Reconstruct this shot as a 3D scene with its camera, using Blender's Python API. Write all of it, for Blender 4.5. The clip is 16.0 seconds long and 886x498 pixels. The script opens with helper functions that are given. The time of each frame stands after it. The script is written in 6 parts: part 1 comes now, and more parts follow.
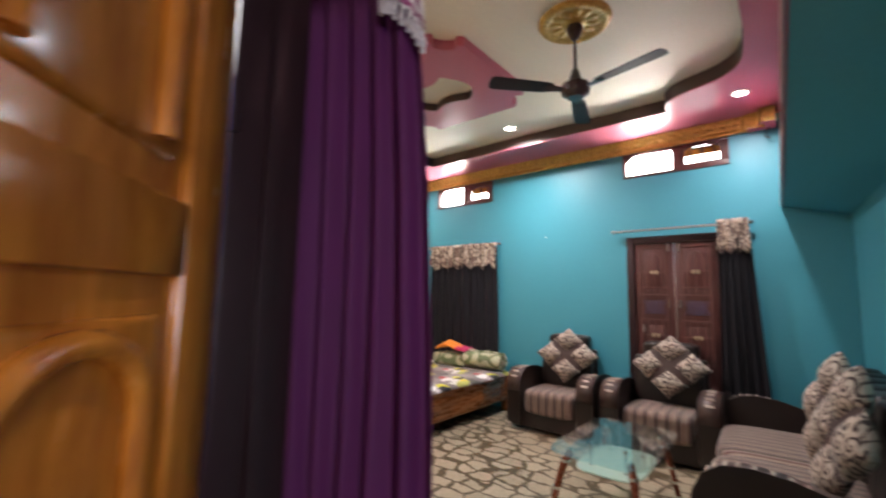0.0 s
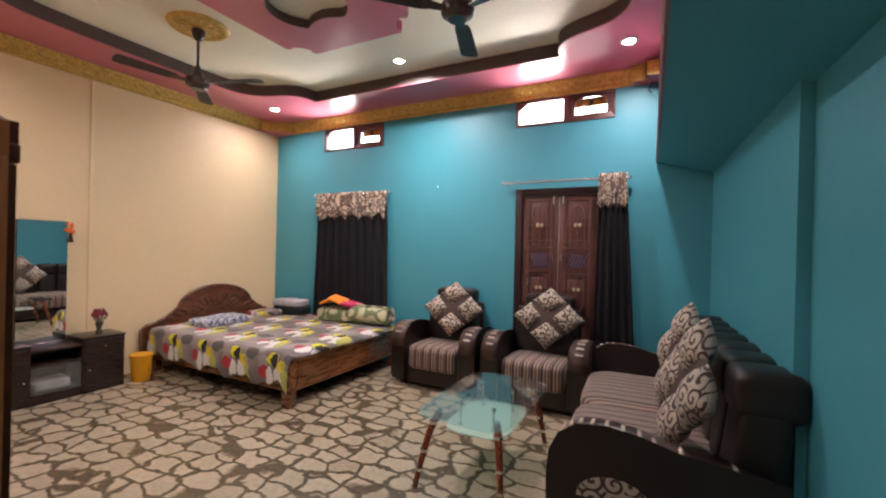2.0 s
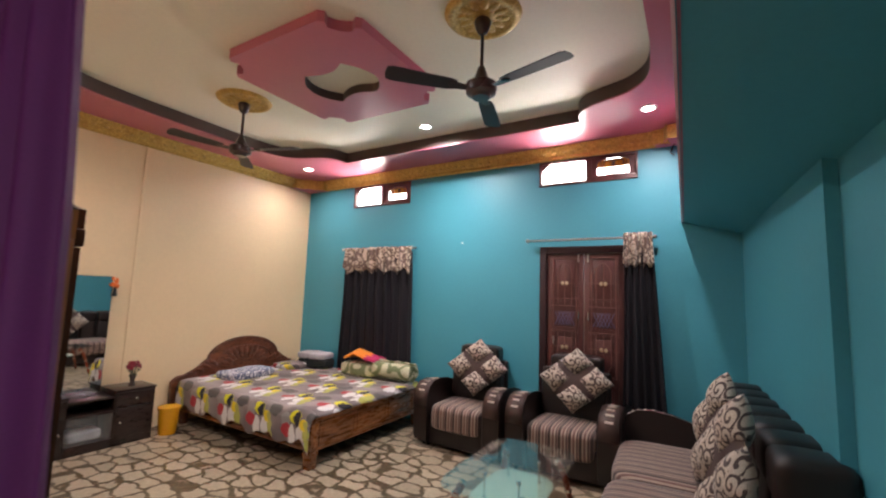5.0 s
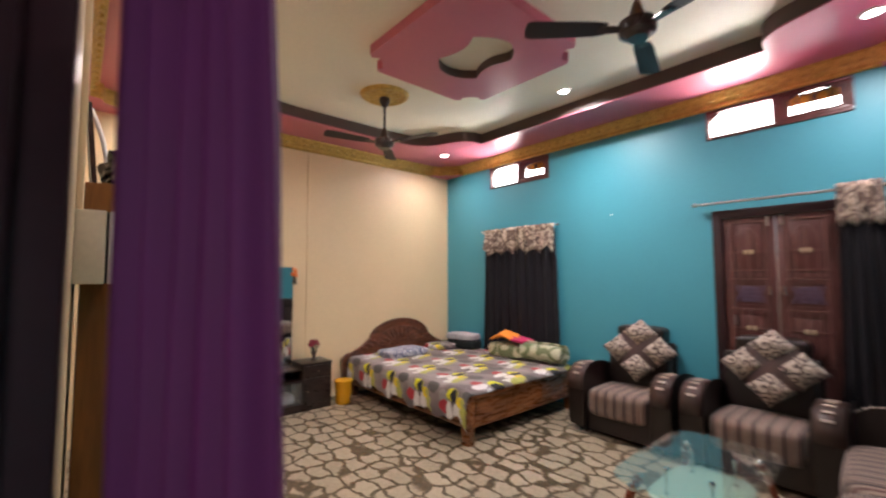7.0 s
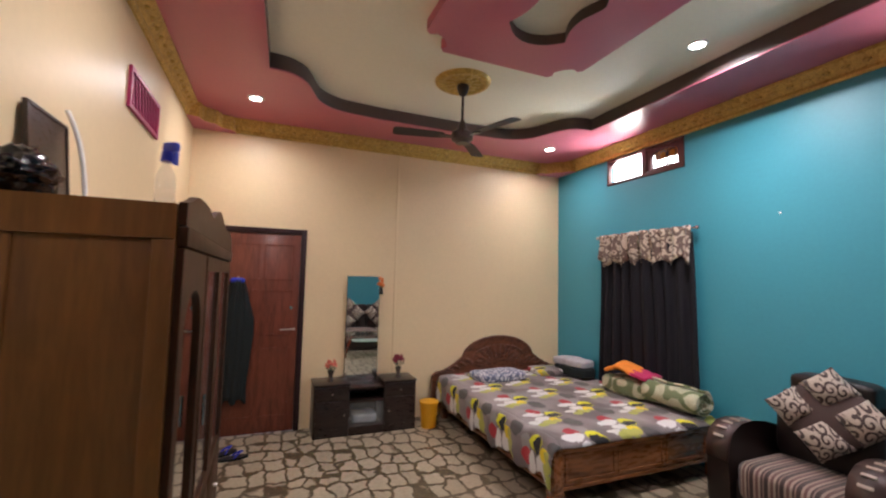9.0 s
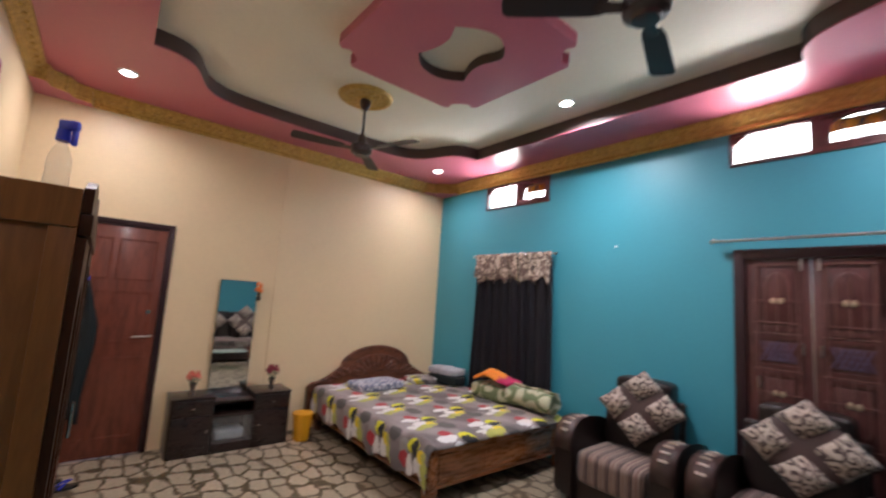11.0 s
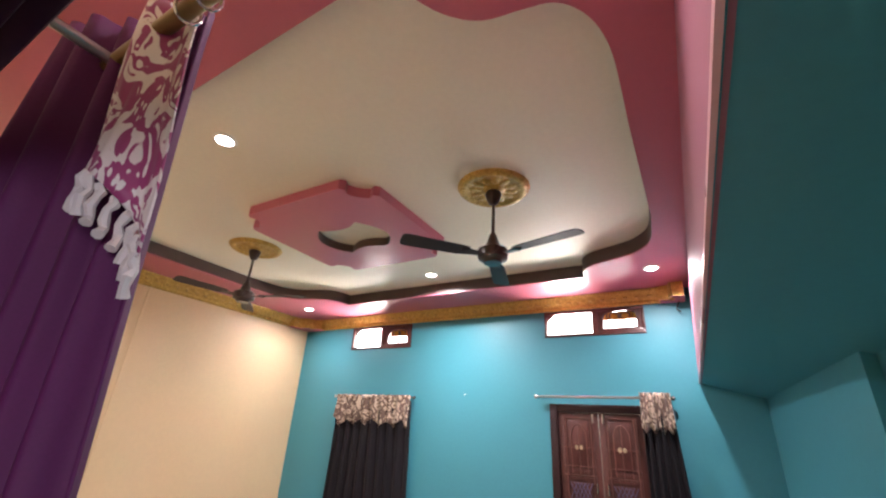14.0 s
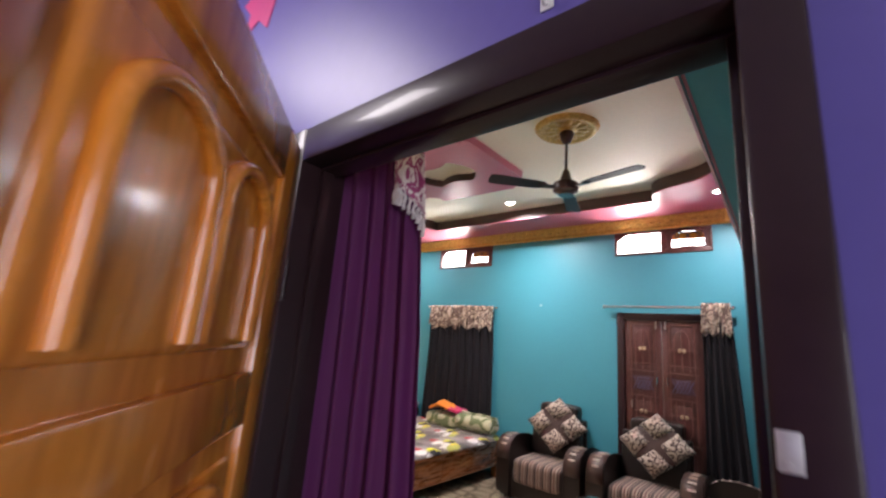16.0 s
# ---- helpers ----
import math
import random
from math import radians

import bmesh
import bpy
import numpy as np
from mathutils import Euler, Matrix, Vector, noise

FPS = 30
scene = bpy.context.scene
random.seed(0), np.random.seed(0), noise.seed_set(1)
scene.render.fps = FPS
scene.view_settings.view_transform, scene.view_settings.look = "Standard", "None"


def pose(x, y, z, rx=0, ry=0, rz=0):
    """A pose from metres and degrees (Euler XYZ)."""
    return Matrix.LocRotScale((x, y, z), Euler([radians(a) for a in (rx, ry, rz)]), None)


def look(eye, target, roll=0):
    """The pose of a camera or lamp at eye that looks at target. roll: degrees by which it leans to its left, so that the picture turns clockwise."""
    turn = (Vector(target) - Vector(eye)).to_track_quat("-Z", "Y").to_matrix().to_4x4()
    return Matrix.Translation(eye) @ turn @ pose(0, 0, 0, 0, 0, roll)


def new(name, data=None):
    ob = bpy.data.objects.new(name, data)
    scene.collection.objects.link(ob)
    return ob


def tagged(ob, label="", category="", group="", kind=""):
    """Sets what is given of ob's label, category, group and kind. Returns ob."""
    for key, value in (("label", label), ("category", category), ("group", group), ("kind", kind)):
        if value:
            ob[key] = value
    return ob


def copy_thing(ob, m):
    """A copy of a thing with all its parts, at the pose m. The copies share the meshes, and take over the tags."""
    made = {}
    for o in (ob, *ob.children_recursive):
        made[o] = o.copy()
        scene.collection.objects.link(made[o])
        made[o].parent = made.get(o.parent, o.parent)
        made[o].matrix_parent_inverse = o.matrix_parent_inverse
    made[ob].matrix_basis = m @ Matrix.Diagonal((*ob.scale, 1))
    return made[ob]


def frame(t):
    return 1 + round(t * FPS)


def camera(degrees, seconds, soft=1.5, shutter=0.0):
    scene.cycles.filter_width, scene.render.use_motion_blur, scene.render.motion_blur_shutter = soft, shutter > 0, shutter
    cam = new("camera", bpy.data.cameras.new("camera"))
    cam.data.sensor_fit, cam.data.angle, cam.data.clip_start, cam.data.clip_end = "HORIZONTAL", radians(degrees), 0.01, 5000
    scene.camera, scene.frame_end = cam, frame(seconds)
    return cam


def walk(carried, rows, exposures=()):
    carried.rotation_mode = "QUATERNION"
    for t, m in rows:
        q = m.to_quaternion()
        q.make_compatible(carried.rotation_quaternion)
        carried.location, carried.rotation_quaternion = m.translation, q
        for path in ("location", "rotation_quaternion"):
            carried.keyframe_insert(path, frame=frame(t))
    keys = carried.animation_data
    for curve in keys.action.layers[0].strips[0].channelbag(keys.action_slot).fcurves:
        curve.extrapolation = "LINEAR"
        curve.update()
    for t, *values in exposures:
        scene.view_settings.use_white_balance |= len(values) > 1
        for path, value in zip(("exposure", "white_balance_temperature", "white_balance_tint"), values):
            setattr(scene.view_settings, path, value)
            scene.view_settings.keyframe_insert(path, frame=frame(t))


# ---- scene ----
cam = camera(93.2, 16.0, soft=2.2, shutter=0.6)
PATH = [
    (0, (0.052, 0.13, 1.434), (-1.221, 1.657, 1.652), 1.2),
    (0.5, (0.087, 0.272, 1.491), (-0.97, 1.962, 1.65), 0.0),
    (1, (0.039, 0.397, 1.502), (-0.895, 2.157, 1.67), -0.1),
    (1.5, (0.029, 0.531, 1.462), (-0.938, 2.281, 1.514), 0.7),
    (2, (0.073, 0.587, 1.452), (-0.851, 2.361, 1.448), 1.4),
    (2.5, (0.093, 0.669, 1.429), (-0.849, 2.432, 1.492), 1.9),
    (3, (0.049, 0.673, 1.439), (-0.911, 2.424, 1.552), 2.3),
    (3.5, (0.084, 0.694, 1.534), (-0.916, 2.415, 1.73), 2.6),
    (3.7, (0.058, 0.684, 1.554), (-0.94, 2.401, 1.788), 2.6),
    (5.8, (0.124, 0.36, 1.564), (-0.992, 2.01, 1.741), 0.8),
    (6, (0.123, 0.32, 1.56), (-1.043, 1.937, 1.722), 0.7),
    (6.5, (0.021, 0.414, 1.557), (-1.292, 1.916, 1.7), 0.1),
    (7, (-0.060, 0.568, 1.520), (-1.567, 1.877, 1.646), -0.1),
    (7.5, (-0.24, 0.941, 1.51), (-1.941, 1.984, 1.648), -0.2),
    (8, (-0.258, 1.044, 1.587), (-2.076, 1.869, 1.719), 0.7),
    (8.2, (-0.267, 1.095, 1.596), (-2.114, 1.852, 1.733), 1.1),
    (10.3, (-0.346, 1.602, 1.61), (-2.18, 2.384, 1.766), 2.4),
    (10.5, (-0.315, 1.486, 1.598), (-2.083, 2.407, 1.756), 3.0),
    (11, (-0.25, 1.152, 1.583), (-1.791, 2.407, 1.813), 3.8),
    (11.5, (-0.178, 0.836, 1.631), (-1.468, 2.316, 2.014), 4.7),
    (12, (-0.175, 0.545, 1.652), (-1.326, 2.064, 2.258), 5.8),
    (12.5, (-0.111, 0.442, 1.711), (-1.142, 1.993, 2.439), 5.6),
    (13, (-0.045, 0.415, 1.746), (-1.018, 1.966, 2.552), 5.1),
    (13.5, (-0.019, 0.461, 1.77), (-0.978, 2.013, 2.59), 4.4),
    (14, (-0.013, 0.510, 1.802), (-0.963, 2.082, 2.593), 3.5),
    (14.5, (0.0, 0.440, 1.781), (-0.986, 2.021, 2.508), 3.2),
    (15, (0.05, 0.268, 1.749), (-1.014, 1.835, 2.391), 3.7),
    (15.5, (0.139, 0.08, 1.696), (-1.001, 1.634, 2.231), 4.0),
    (16, (0.263, -0.087, 1.64), (-1.008, 1.398, 2.062), 4.6),
]
EXPOSURES = [(0.0, 0.4, 6500, 18), (1.0, 0.35, 6650, 20), (3.5, 0.2, 6550, 21), (6.3, 0.25, 6550, 21), (7.5, 0.18, 6500, 19), (8.2, 0.08, 6450, 19), (10.5, -0.12, 6000, 19), (12.0, 0.28, 6400, 20), (13.5, 0.55, 6600, 23), (14.5, 0.5, 6600, 22), (15.5, 0.4, 6500, 20), (16.0, 0.4, 6450, 21)]
walk(cam, [(t, look(eye, target, roll)) for t, eye, target, roll in PATH], EXPOSURES)

# ---- plan of the room, in metres ----
XW, XE, YN, YS = -5.05, 0.70, 5.0, 0.555     # inner faces of the walls
YH = 0.45                                    # hall face of the south wall
ZR, ZC, ZT = 3.20, 3.33, 3.06                # ceiling border, sunken centre, underside of the cornice
DX0, DX1, DZ = -0.66, 0.235, 2.05             # clear doorway to the hall
BEAM_X, BEAM_Z = 0.02, 2.305

# ---- world and lamps ----
world = bpy.data.worlds.new("world")
scene.world = world
world.use_nodes = True
wn = world.node_tree
sky = wn.nodes.new("ShaderNodeTexSky")
sky.sky_type, sky.sun_disc = "NISHITA", False
sky.sun_elevation, sky.sun_rotation = radians(48), radians(35)
wn.links.new(sky.outputs[0], wn.nodes["Background"].inputs[0])
wn.nodes["Background"].inputs[1].default_value = 0.12
sun = new("sun", bpy.data.lights.new("sun", "SUN"))
sun.data.energy, sun.data.angle, sun.data.color = 3.0, radians(0.5), (1.0, 0.95, 0.88)
sun.matrix_world = look((0, 0, 0), (-0.45, -0.55, -0.78))


def area_lamp(name, eye, target, sx, sy, watts, colour, shape="RECTANGLE", spread=180):
    lamp = new(name, bpy.data.lights.new(name, "AREA"))
    lamp.data.shape, lamp.data.size, lamp.data.size_y = shape, sx, sy
    lamp.data.energy, lamp.data.color, lamp.data.spread = watts, colour, radians(spread)
    lamp.matrix_world = look(eye, target)
    return lamp


SPOTS = [(-4.41, 4.375, ZR, 11), (-4.36, 1.145, ZR, 12), (-0.20, 4.34, ZR, 17), (-2.31, 4.10, ZC, 39), (-2.25, 1.60, ZC, 24), (-0.42, 1.15, ZR, 5)]   # place and watts; the last is unseen, added to brighten the doorway corner
WINDOW_WATTS, HALL_WATTS = 10, 24
for sx, sy, sz, watts in SPOTS:
    area_lamp("spot_light_lamp", (sx, sy, sz - 0.022), (sx, sy, 0), 0.085, 0.085, watts, (1.0, 0.96, 0.92), "DISK", 160)
for wx in (-3.86, -1.13):
    area_lamp("daylight_lamp", (wx, YN + 0.085, 2.86), (wx - 0.05, YN - 0.40, 3.20), 0.40, 0.24, WINDOW_WATTS, (1.0, 0.97, 0.86), "RECTANGLE", 110)
area_lamp("hall_ceiling_lamp", (-1.75, -0.55, 3.13), (-1.75, -0.55, 0), 0.9, 0.5, 30, (1.0, 0.97, 0.95))
# added lamp out of view that fills the hall with light
area_lamp("hall_fill_lamp", (2.02, -1.0, 1.7), (0.0, -0.6, 1.6), 1.1, 1.1, HALL_WATTS, (0.95, 0.97, 1.0))


# ---- materials ----
def principled(name):
    m = bpy.data.materials.new(name)
    m.use_nodes = True
    return m, m.node_tree, m.node_tree.nodes["Principled BSDF"]


def node(nt, kind, **inputs):
    n = nt.nodes.new(kind)
    for k, v in inputs.items():
        n.inputs[k.replace("_", " ")].default_value = v
    return n


def coords(nt, scale=(1, 1, 1), which="Object"):
    tc = nt.nodes.new("ShaderNodeTexCoord")
    mp = nt.nodes.new("ShaderNodeMapping")
    mp.inputs["Scale"].default_value = scale
    nt.links.new(tc.outputs[which], mp.inputs[0])
    return mp.outputs[0]


def mixer(nt, fac, a, b):
    mx = nt.nodes.new("ShaderNodeMix")
    mx.data_type = "RGBA"
    for sock, v in ((mx.inputs[0], fac), (mx.inputs[6], a), (mx.inputs[7], b)):
        if isinstance(v, bpy.types.NodeSocket):
            nt.links.new(v, sock)
        elif isinstance(v, (int, float)):
            sock.default_value = v
        else:
            sock.default_value = (*v[:3], 1)
    return mx.outputs[2]


def maths(nt, op, a, b=0.0, c=0.0, clamp=False):
    n = nt.nodes.new("ShaderNodeMath")
    n.operation, n.use_clamp = op, clamp
    for sock, v in zip(n.inputs, (a, b, c)):
        if isinstance(v, bpy.types.NodeSocket):
            nt.links.new(v, sock)
        else:
            sock.default_value = v
    return n.outputs[0]


def ramp(nt, fac, stops, constant=False):
    r = nt.nodes.new("ShaderNodeValToRGB")
    if constant:
        r.color_ramp.interpolation = "CONSTANT"
    while len(r.color_ramp.elements) < len(stops):
        r.color_ramp.elements.new(0.5)
    for e, (p, c) in zip(r.color_ramp.elements, stops):
        e.position, e.color = p, (*c[:3], 1)
    nt.links.new(fac, r.inputs[0])
    return r.outputs[0]


def bump(nt, bsdf, height, strength, distance=0.004):
    b = nt.nodes.new("ShaderNodeBump")
    b.inputs["Strength"].default_value, b.inputs["Distance"].default_value = strength, distance
    nt.links.new(height, b.inputs["Height"])
    nt.links.new(b.outputs[0], bsdf.inputs["Normal"])


def plain(name, colour, rough=0.5, metal=0.0, vary=0.12, big=1.5, fine=60.0, relief=0.15, coat=0.0, sheen=0.0, swing=0.18):
    """A painted, moulded or woven surface with two scales of variation."""
    m, nt, b = principled(name)
    v = coords(nt)
    n1 = node(nt, "ShaderNodeTexNoise", Scale=big, Detail=3.0)
    n2 = node(nt, "ShaderNodeTexNoise", Scale=fine, Detail=4.0)
    nt.links.new(v, n1.inputs["Vector"]), nt.links.new(v, n2.inputs["Vector"])
    f = maths(nt, "MULTIPLY_ADD", n2.outputs[0], 0.35, maths(nt, "MULTIPLY", n1.outputs[0], 0.65))
    lo = [c * (1 - vary) for c in colour]
    hi = [min(1, c * (1 + vary)) for c in colour]
    nt.links.new(ramp(nt, f, [(0.3, lo), (0.7, hi)]), b.inputs["Base Color"])
    b.inputs["Roughness"].default_value, b.inputs["Metallic"].default_value = rough, metal
    b.inputs["Coat Weight"].default_value, b.inputs["Sheen Weight"].default_value = coat, sheen
    rg = maths(nt, "MULTIPLY_ADD", n1.outputs[0], swing, rough - swing / 2)
    nt.links.new(rg, b.inputs["Roughness"])
    if relief:
        bump(nt, b, n2.outputs[0], relief)
    return m


def wood(name, dark, light, rough=0.3, scale=(2, 2, 14), coat=0.0, relief=0.1):
    """Grained wood: the grain runs along the axis with the smallest scale."""
    m, nt, b = principled(name)
    v = coords(nt, scale)
    w = node(nt, "ShaderNodeTexNoise", Scale=1.6, Detail=6.0, Roughness=0.65, Distortion=1.2)
    nt.links.new(v, w.inputs["Vector"])
    n2 = node(nt, "ShaderNodeTexNoise", Scale=9.0, Detail=5.0)
    nt.links.new(v, n2.inputs["Vector"])
    f = maths(nt, "MULTIPLY_ADD", n2.outputs[0], 0.3, maths(nt, "MULTIPLY", w.outputs[0], 0.75))
    mid = [(p + q) / 2 for p, q in zip(dark, light)]
    nt.links.new(ramp(nt, f, [(0.36, dark), (0.52, mid), (0.68, light)]), b.inputs["Base Color"])
    b.inputs["Coat Weight"].default_value, b.inputs["Coat Roughness"].default_value = coat, 0.12
    nt.links.new(maths(nt, "MULTIPLY_ADD", n2.outputs[0], 0.2, rough - 0.1), b.inputs["Roughness"])
    bump(nt, b, n2.outputs[0], relief, 0.002)
    return m


TEAL = plain("teal_wall_paint", (0.056, 0.318, 0.405), 0.45, big=0.9, fine=35, vary=0.07, relief=0.06)
CREAM = plain("cream_wall_paint", (0.81, 0.63, 0.385), 0.42, big=0.8, fine=30, vary=0.05, relief=0.06)
PURPLE = plain("purple_wall_paint", (0.150, 0.118, 0.40), 0.40, big=0.9, fine=30, vary=0.06, relief=0.04)
PINK = plain("pink_ceiling_paint", (0.56, 0.15, 0.22), 0.32, big=0.9, fine=30, vary=0.05, relief=0.0, swing=0.04)
OFFWHITE = plain("offwhite_ceiling_paint", (0.87, 0.83, 0.70), 0.6, big=0.8, fine=30, vary=0.05, relief=0.05)
WHITE = plain("white_paint", (0.78, 0.77, 0.74), 0.4, vary=0.05, relief=0.04)
STEP_BROWN = plain("dark_brown_trim_paint", (0.085, 0.054, 0.048), 0.5, relief=0.05)
FRAME_BROWN = plain("dark_brown_gloss_paint", (0.030, 0.014, 0.016), 0.36, big=3, fine=40, vary=0.2, relief=0.08, coat=0.15)
FRAME_BROWN.node_tree.nodes["Principled BSDF"].inputs["Specular IOR Level"].default_value = 0.25
LEATHER = plain("dark_brown_leatherette", (0.014, 0.0075, 0.0065), 0.42, big=4, fine=220, vary=0.25, relief=0.25)
BLACK = plain("black_plastic", (0.012, 0.012, 0.013), 0.35, relief=0.05)
CHROME = plain("chrome", (0.75, 0.75, 0.76), 0.15, metal=1.0, vary=0.05, relief=0.0)
STEEL = plain("brushed_steel", (0.55, 0.53, 0.50), 0.28, metal=1.0, vary=0.15, fine=30, relief=0.2)
CURTAIN_DARK = plain("black_brown_curtain_cloth", (0.006, 0.005, 0.009), 0.95, big=5, fine=300, vary=0.2, relief=0.2)
CURTAIN_PURPLE = plain("purple_satin_cloth", (0.112, 0.009, 0.092), 0.70, big=4, fine=300, vary=0.18, relief=0.05)
WHITE_CLOTH = plain("white_cotton_thread", (0.75, 0.70, 0.70), 0.8, relief=0.3)
YELLOW = plain("yellow_plastic", (0.72, 0.34, 0.010), 0.4, relief=0.03)
BLUE = plain("blue_plastic", (0.02, 0.04, 0.50), 0.3, relief=0.03)
FAN_BROWN = plain("brown_fan_enamel", (0.040, 0.022, 0.020), 0.28, relief=0.03, coat=0.3)
FAN_BLADE = plain("dark_fan_blade_enamel", (0.024, 0.017, 0.022), 0.55, relief=0.03)
GREY_CLOTH = plain("pale_grey_cotton", (0.42, 0.42, 0.45), 0.85, big=9, vary=0.3, relief=0.3)
ORANGE_CLOTH = plain("orange_cotton", (0.85, 0.27, 0.03), 0.8, big=9, relief=0.3)
MAGENTA_CLOTH = plain("magenta_cotton", (0.50, 0.03, 0.12), 0.8, big=9, relief=0.3)
RED_FLOWER = plain("red_petals", (0.26, 0.025, 0.045), 0.6, big=30, vary=0.35)
CORAL_FLOWER = plain("coral_petals", (0.80, 0.20, 0.14), 0.6, big=30, vary=0.3)
LEAF_GREEN = plain("dark_green_leaves", (0.03, 0.06, 0.03), 0.6, big=30, vary=0.3)
BAR_BROWN = plain("rubbed_brown_carving", (0.17, 0.075, 0.060), 0.40, big=8, relief=0.1)
LATTICE = plain("violet_grey_paint", (0.115, 0.090, 0.165), 0.45, relief=0.05)
BRASS = plain("brass_flower", (0.62, 0.50, 0.34), 0.35, metal=0.6)
VASE = plain("smoky_vase", (0.10, 0.08, 0.07), 0.15, relief=0.0)
GRILLE_PINK = plain("magenta_vent_paint", (0.45, 0.03, 0.13), 0.45, relief=0.05)
PEN_PINK = plain("pink_sticker", (0.85, 0.08, 0.25), 0.4, relief=0.0)
JACKET = plain("black_green_cloth", (0.006, 0.011, 0.012), 0.8, big=8, vary=0.4, relief=0.4)
SWITCH_CREAM = plain("cream_plastic", (0.62, 0.56, 0.42), 0.35, relief=0.0)
SWITCH_GREY = plain("pale_grey_plastic", (0.55, 0.57, 0.60), 0.3, relief=0.0)

WOOD_BED = wood("polished_walnut", (0.060, 0.020, 0.009), (0.33, 0.125, 0.040), 0.28, (0.7, 4.5, 4.5), 0.3)
WOOD_FOOT = wood("polished_walnut_board", (0.060, 0.020, 0.009), (0.33, 0.125, 0.040), 0.28, (4.5, 0.7, 4.5), 0.3)
WOOD_HEAD = wood("dark_carved_walnut", (0.042, 0.013, 0.008), (0.20, 0.068, 0.032), 0.30, (9, 3, 9), 0.3)
WOOD_DOOR = wood("mahogany_door", (0.050, 0.014, 0.013), (0.125, 0.040, 0.036), 0.40, (10, 10, 2), 0.1)
WOOD_WEST = wood("red_brown_laminate", (0.105, 0.024, 0.012), (0.22, 0.060, 0.032), 0.36, (10, 10, 1.5), 0.1)
WOOD_LEAF = wood("varnished_teak", (0.42, 0.118, 0.009), (0.90, 0.325, 0.036), 0.24, (7, 7, 1.3), 0.6)
WOOD_SHOW = wood("brown_veneer", (0.150, 0.056, 0.009), (0.250, 0.102, 0.020), 0.40, (9, 9, 1.0), 0.0)
WOOD_SHOW_FRONT = wood("carved_brown_wood", (0.024, 0.008, 0.003), (0.062, 0.021, 0.007), 0.42, (9, 9, 2), 0.0)
WOOD_SHOW_FRONT.node_tree.nodes["Principled BSDF"].inputs["Specular IOR Level"].default_value = 0.2
WOOD_DRESSER = wood("dark_wenge", (0.012, 0.006, 0.005), (0.034, 0.018, 0.014), 0.30, (8, 2, 12), 0.1)
WOOD_LEG = wood("red_wood_leg", (0.11, 0.022, 0.010), (0.27, 0.065, 0.025), 0.28, (12, 12, 2), 0.3)


def make_gold():
    m, nt, b = principled("gold_relief_paint")
    v = coords(nt)
    n = node(nt, "ShaderNodeTexNoise", Scale=26.0, Detail=3.0, Distortion=1.5)
    nt.links.new(v, n.inputs["Vector"])
    nt.links.new(ramp(nt, n.outputs[0], [(0.3, (0.42, 0.25, 0.050)), (0.7, (0.72, 0.49, 0.13))]), b.inputs["Base Color"])
    b.inputs["Metallic"].default_value, b.inputs["Roughness"].default_value = 0.25, 0.42
    bump(nt, b, n.outputs[0], 0.6, 0.01)
    return m


def make_floor():
    """Printed vinyl: pale uneven stones with olive-brown joints."""
    m, nt, b = principled("pebble_print_vinyl")
    v = coords(nt)
    wob = node(nt, "ShaderNodeTexNoise", Scale=7.0, Detail=2.0)
    nt.links.new(v, wob.inputs["Vector"])
    add = nt.nodes.new("ShaderNodeVectorMath")
    add.operation = "MULTIPLY_ADD"
    nt.links.new(wob.outputs["Color"], add.inputs[0])
    add.inputs[1].default_value = (0.13, 0.13, 0.0)
    nt.links.new(v, add.inputs[2])
    scale = nt.nodes.new("ShaderNodeVectorMath")
    scale.operation = "MULTIPLY"
    nt.links.new(add.outputs[0], scale.inputs[0])
    scale.inputs[1].default_value = (0.94, 1.36, 0.0)
    edge = node(nt, "ShaderNodeTexVoronoi", Scale=5.0, Randomness=0.55)
    edge.feature = "DISTANCE_TO_EDGE"
    cell = node(nt, "ShaderNodeTexVoronoi", Scale=5.0, Randomness=0.55)
    for n in (edge, cell):
        nt.links.new(scale.outputs[0], n.inputs["Vector"])
    grain = node(nt, "ShaderNodeTexNoise", Scale=30.0, Detail=5.0)
    nt.links.new(v, grain.inputs["Vector"])
    stone = ramp(nt, maths(nt, "MULTIPLY_ADD", cell.outputs["Color"], 0.35, maths(nt, "MULTIPLY", grain.outputs[0], 0.6)),
                 [(0.2, (0.28, 0.226, 0.155)), (0.8, (0.475, 0.396, 0.288))])
    joint = ramp(nt, grain.outputs[0], [(0.3, (0.060, 0.041, 0.022)), (0.7, (0.125, 0.088, 0.050))])
    inner = maths(nt, "MULTIPLY_ADD", edge.outputs["Distance"], 21.0, maths(nt, "MULTIPLY_ADD", grain.outputs[0], 0.8, -1.55))
    round_ = maths(nt, "MULTIPLY_ADD", cell.outputs["Distance"], -9.0, 6.9)
    f = maths(nt, "MINIMUM", inner, round_, clamp=True)
    nt.links.new(mixer(nt, f, joint, stone), b.inputs["Base Color"])
    b.inputs["Roughness"].default_value = 0.34
    bump(nt, b, f, 0.15, 0.002)
    return m


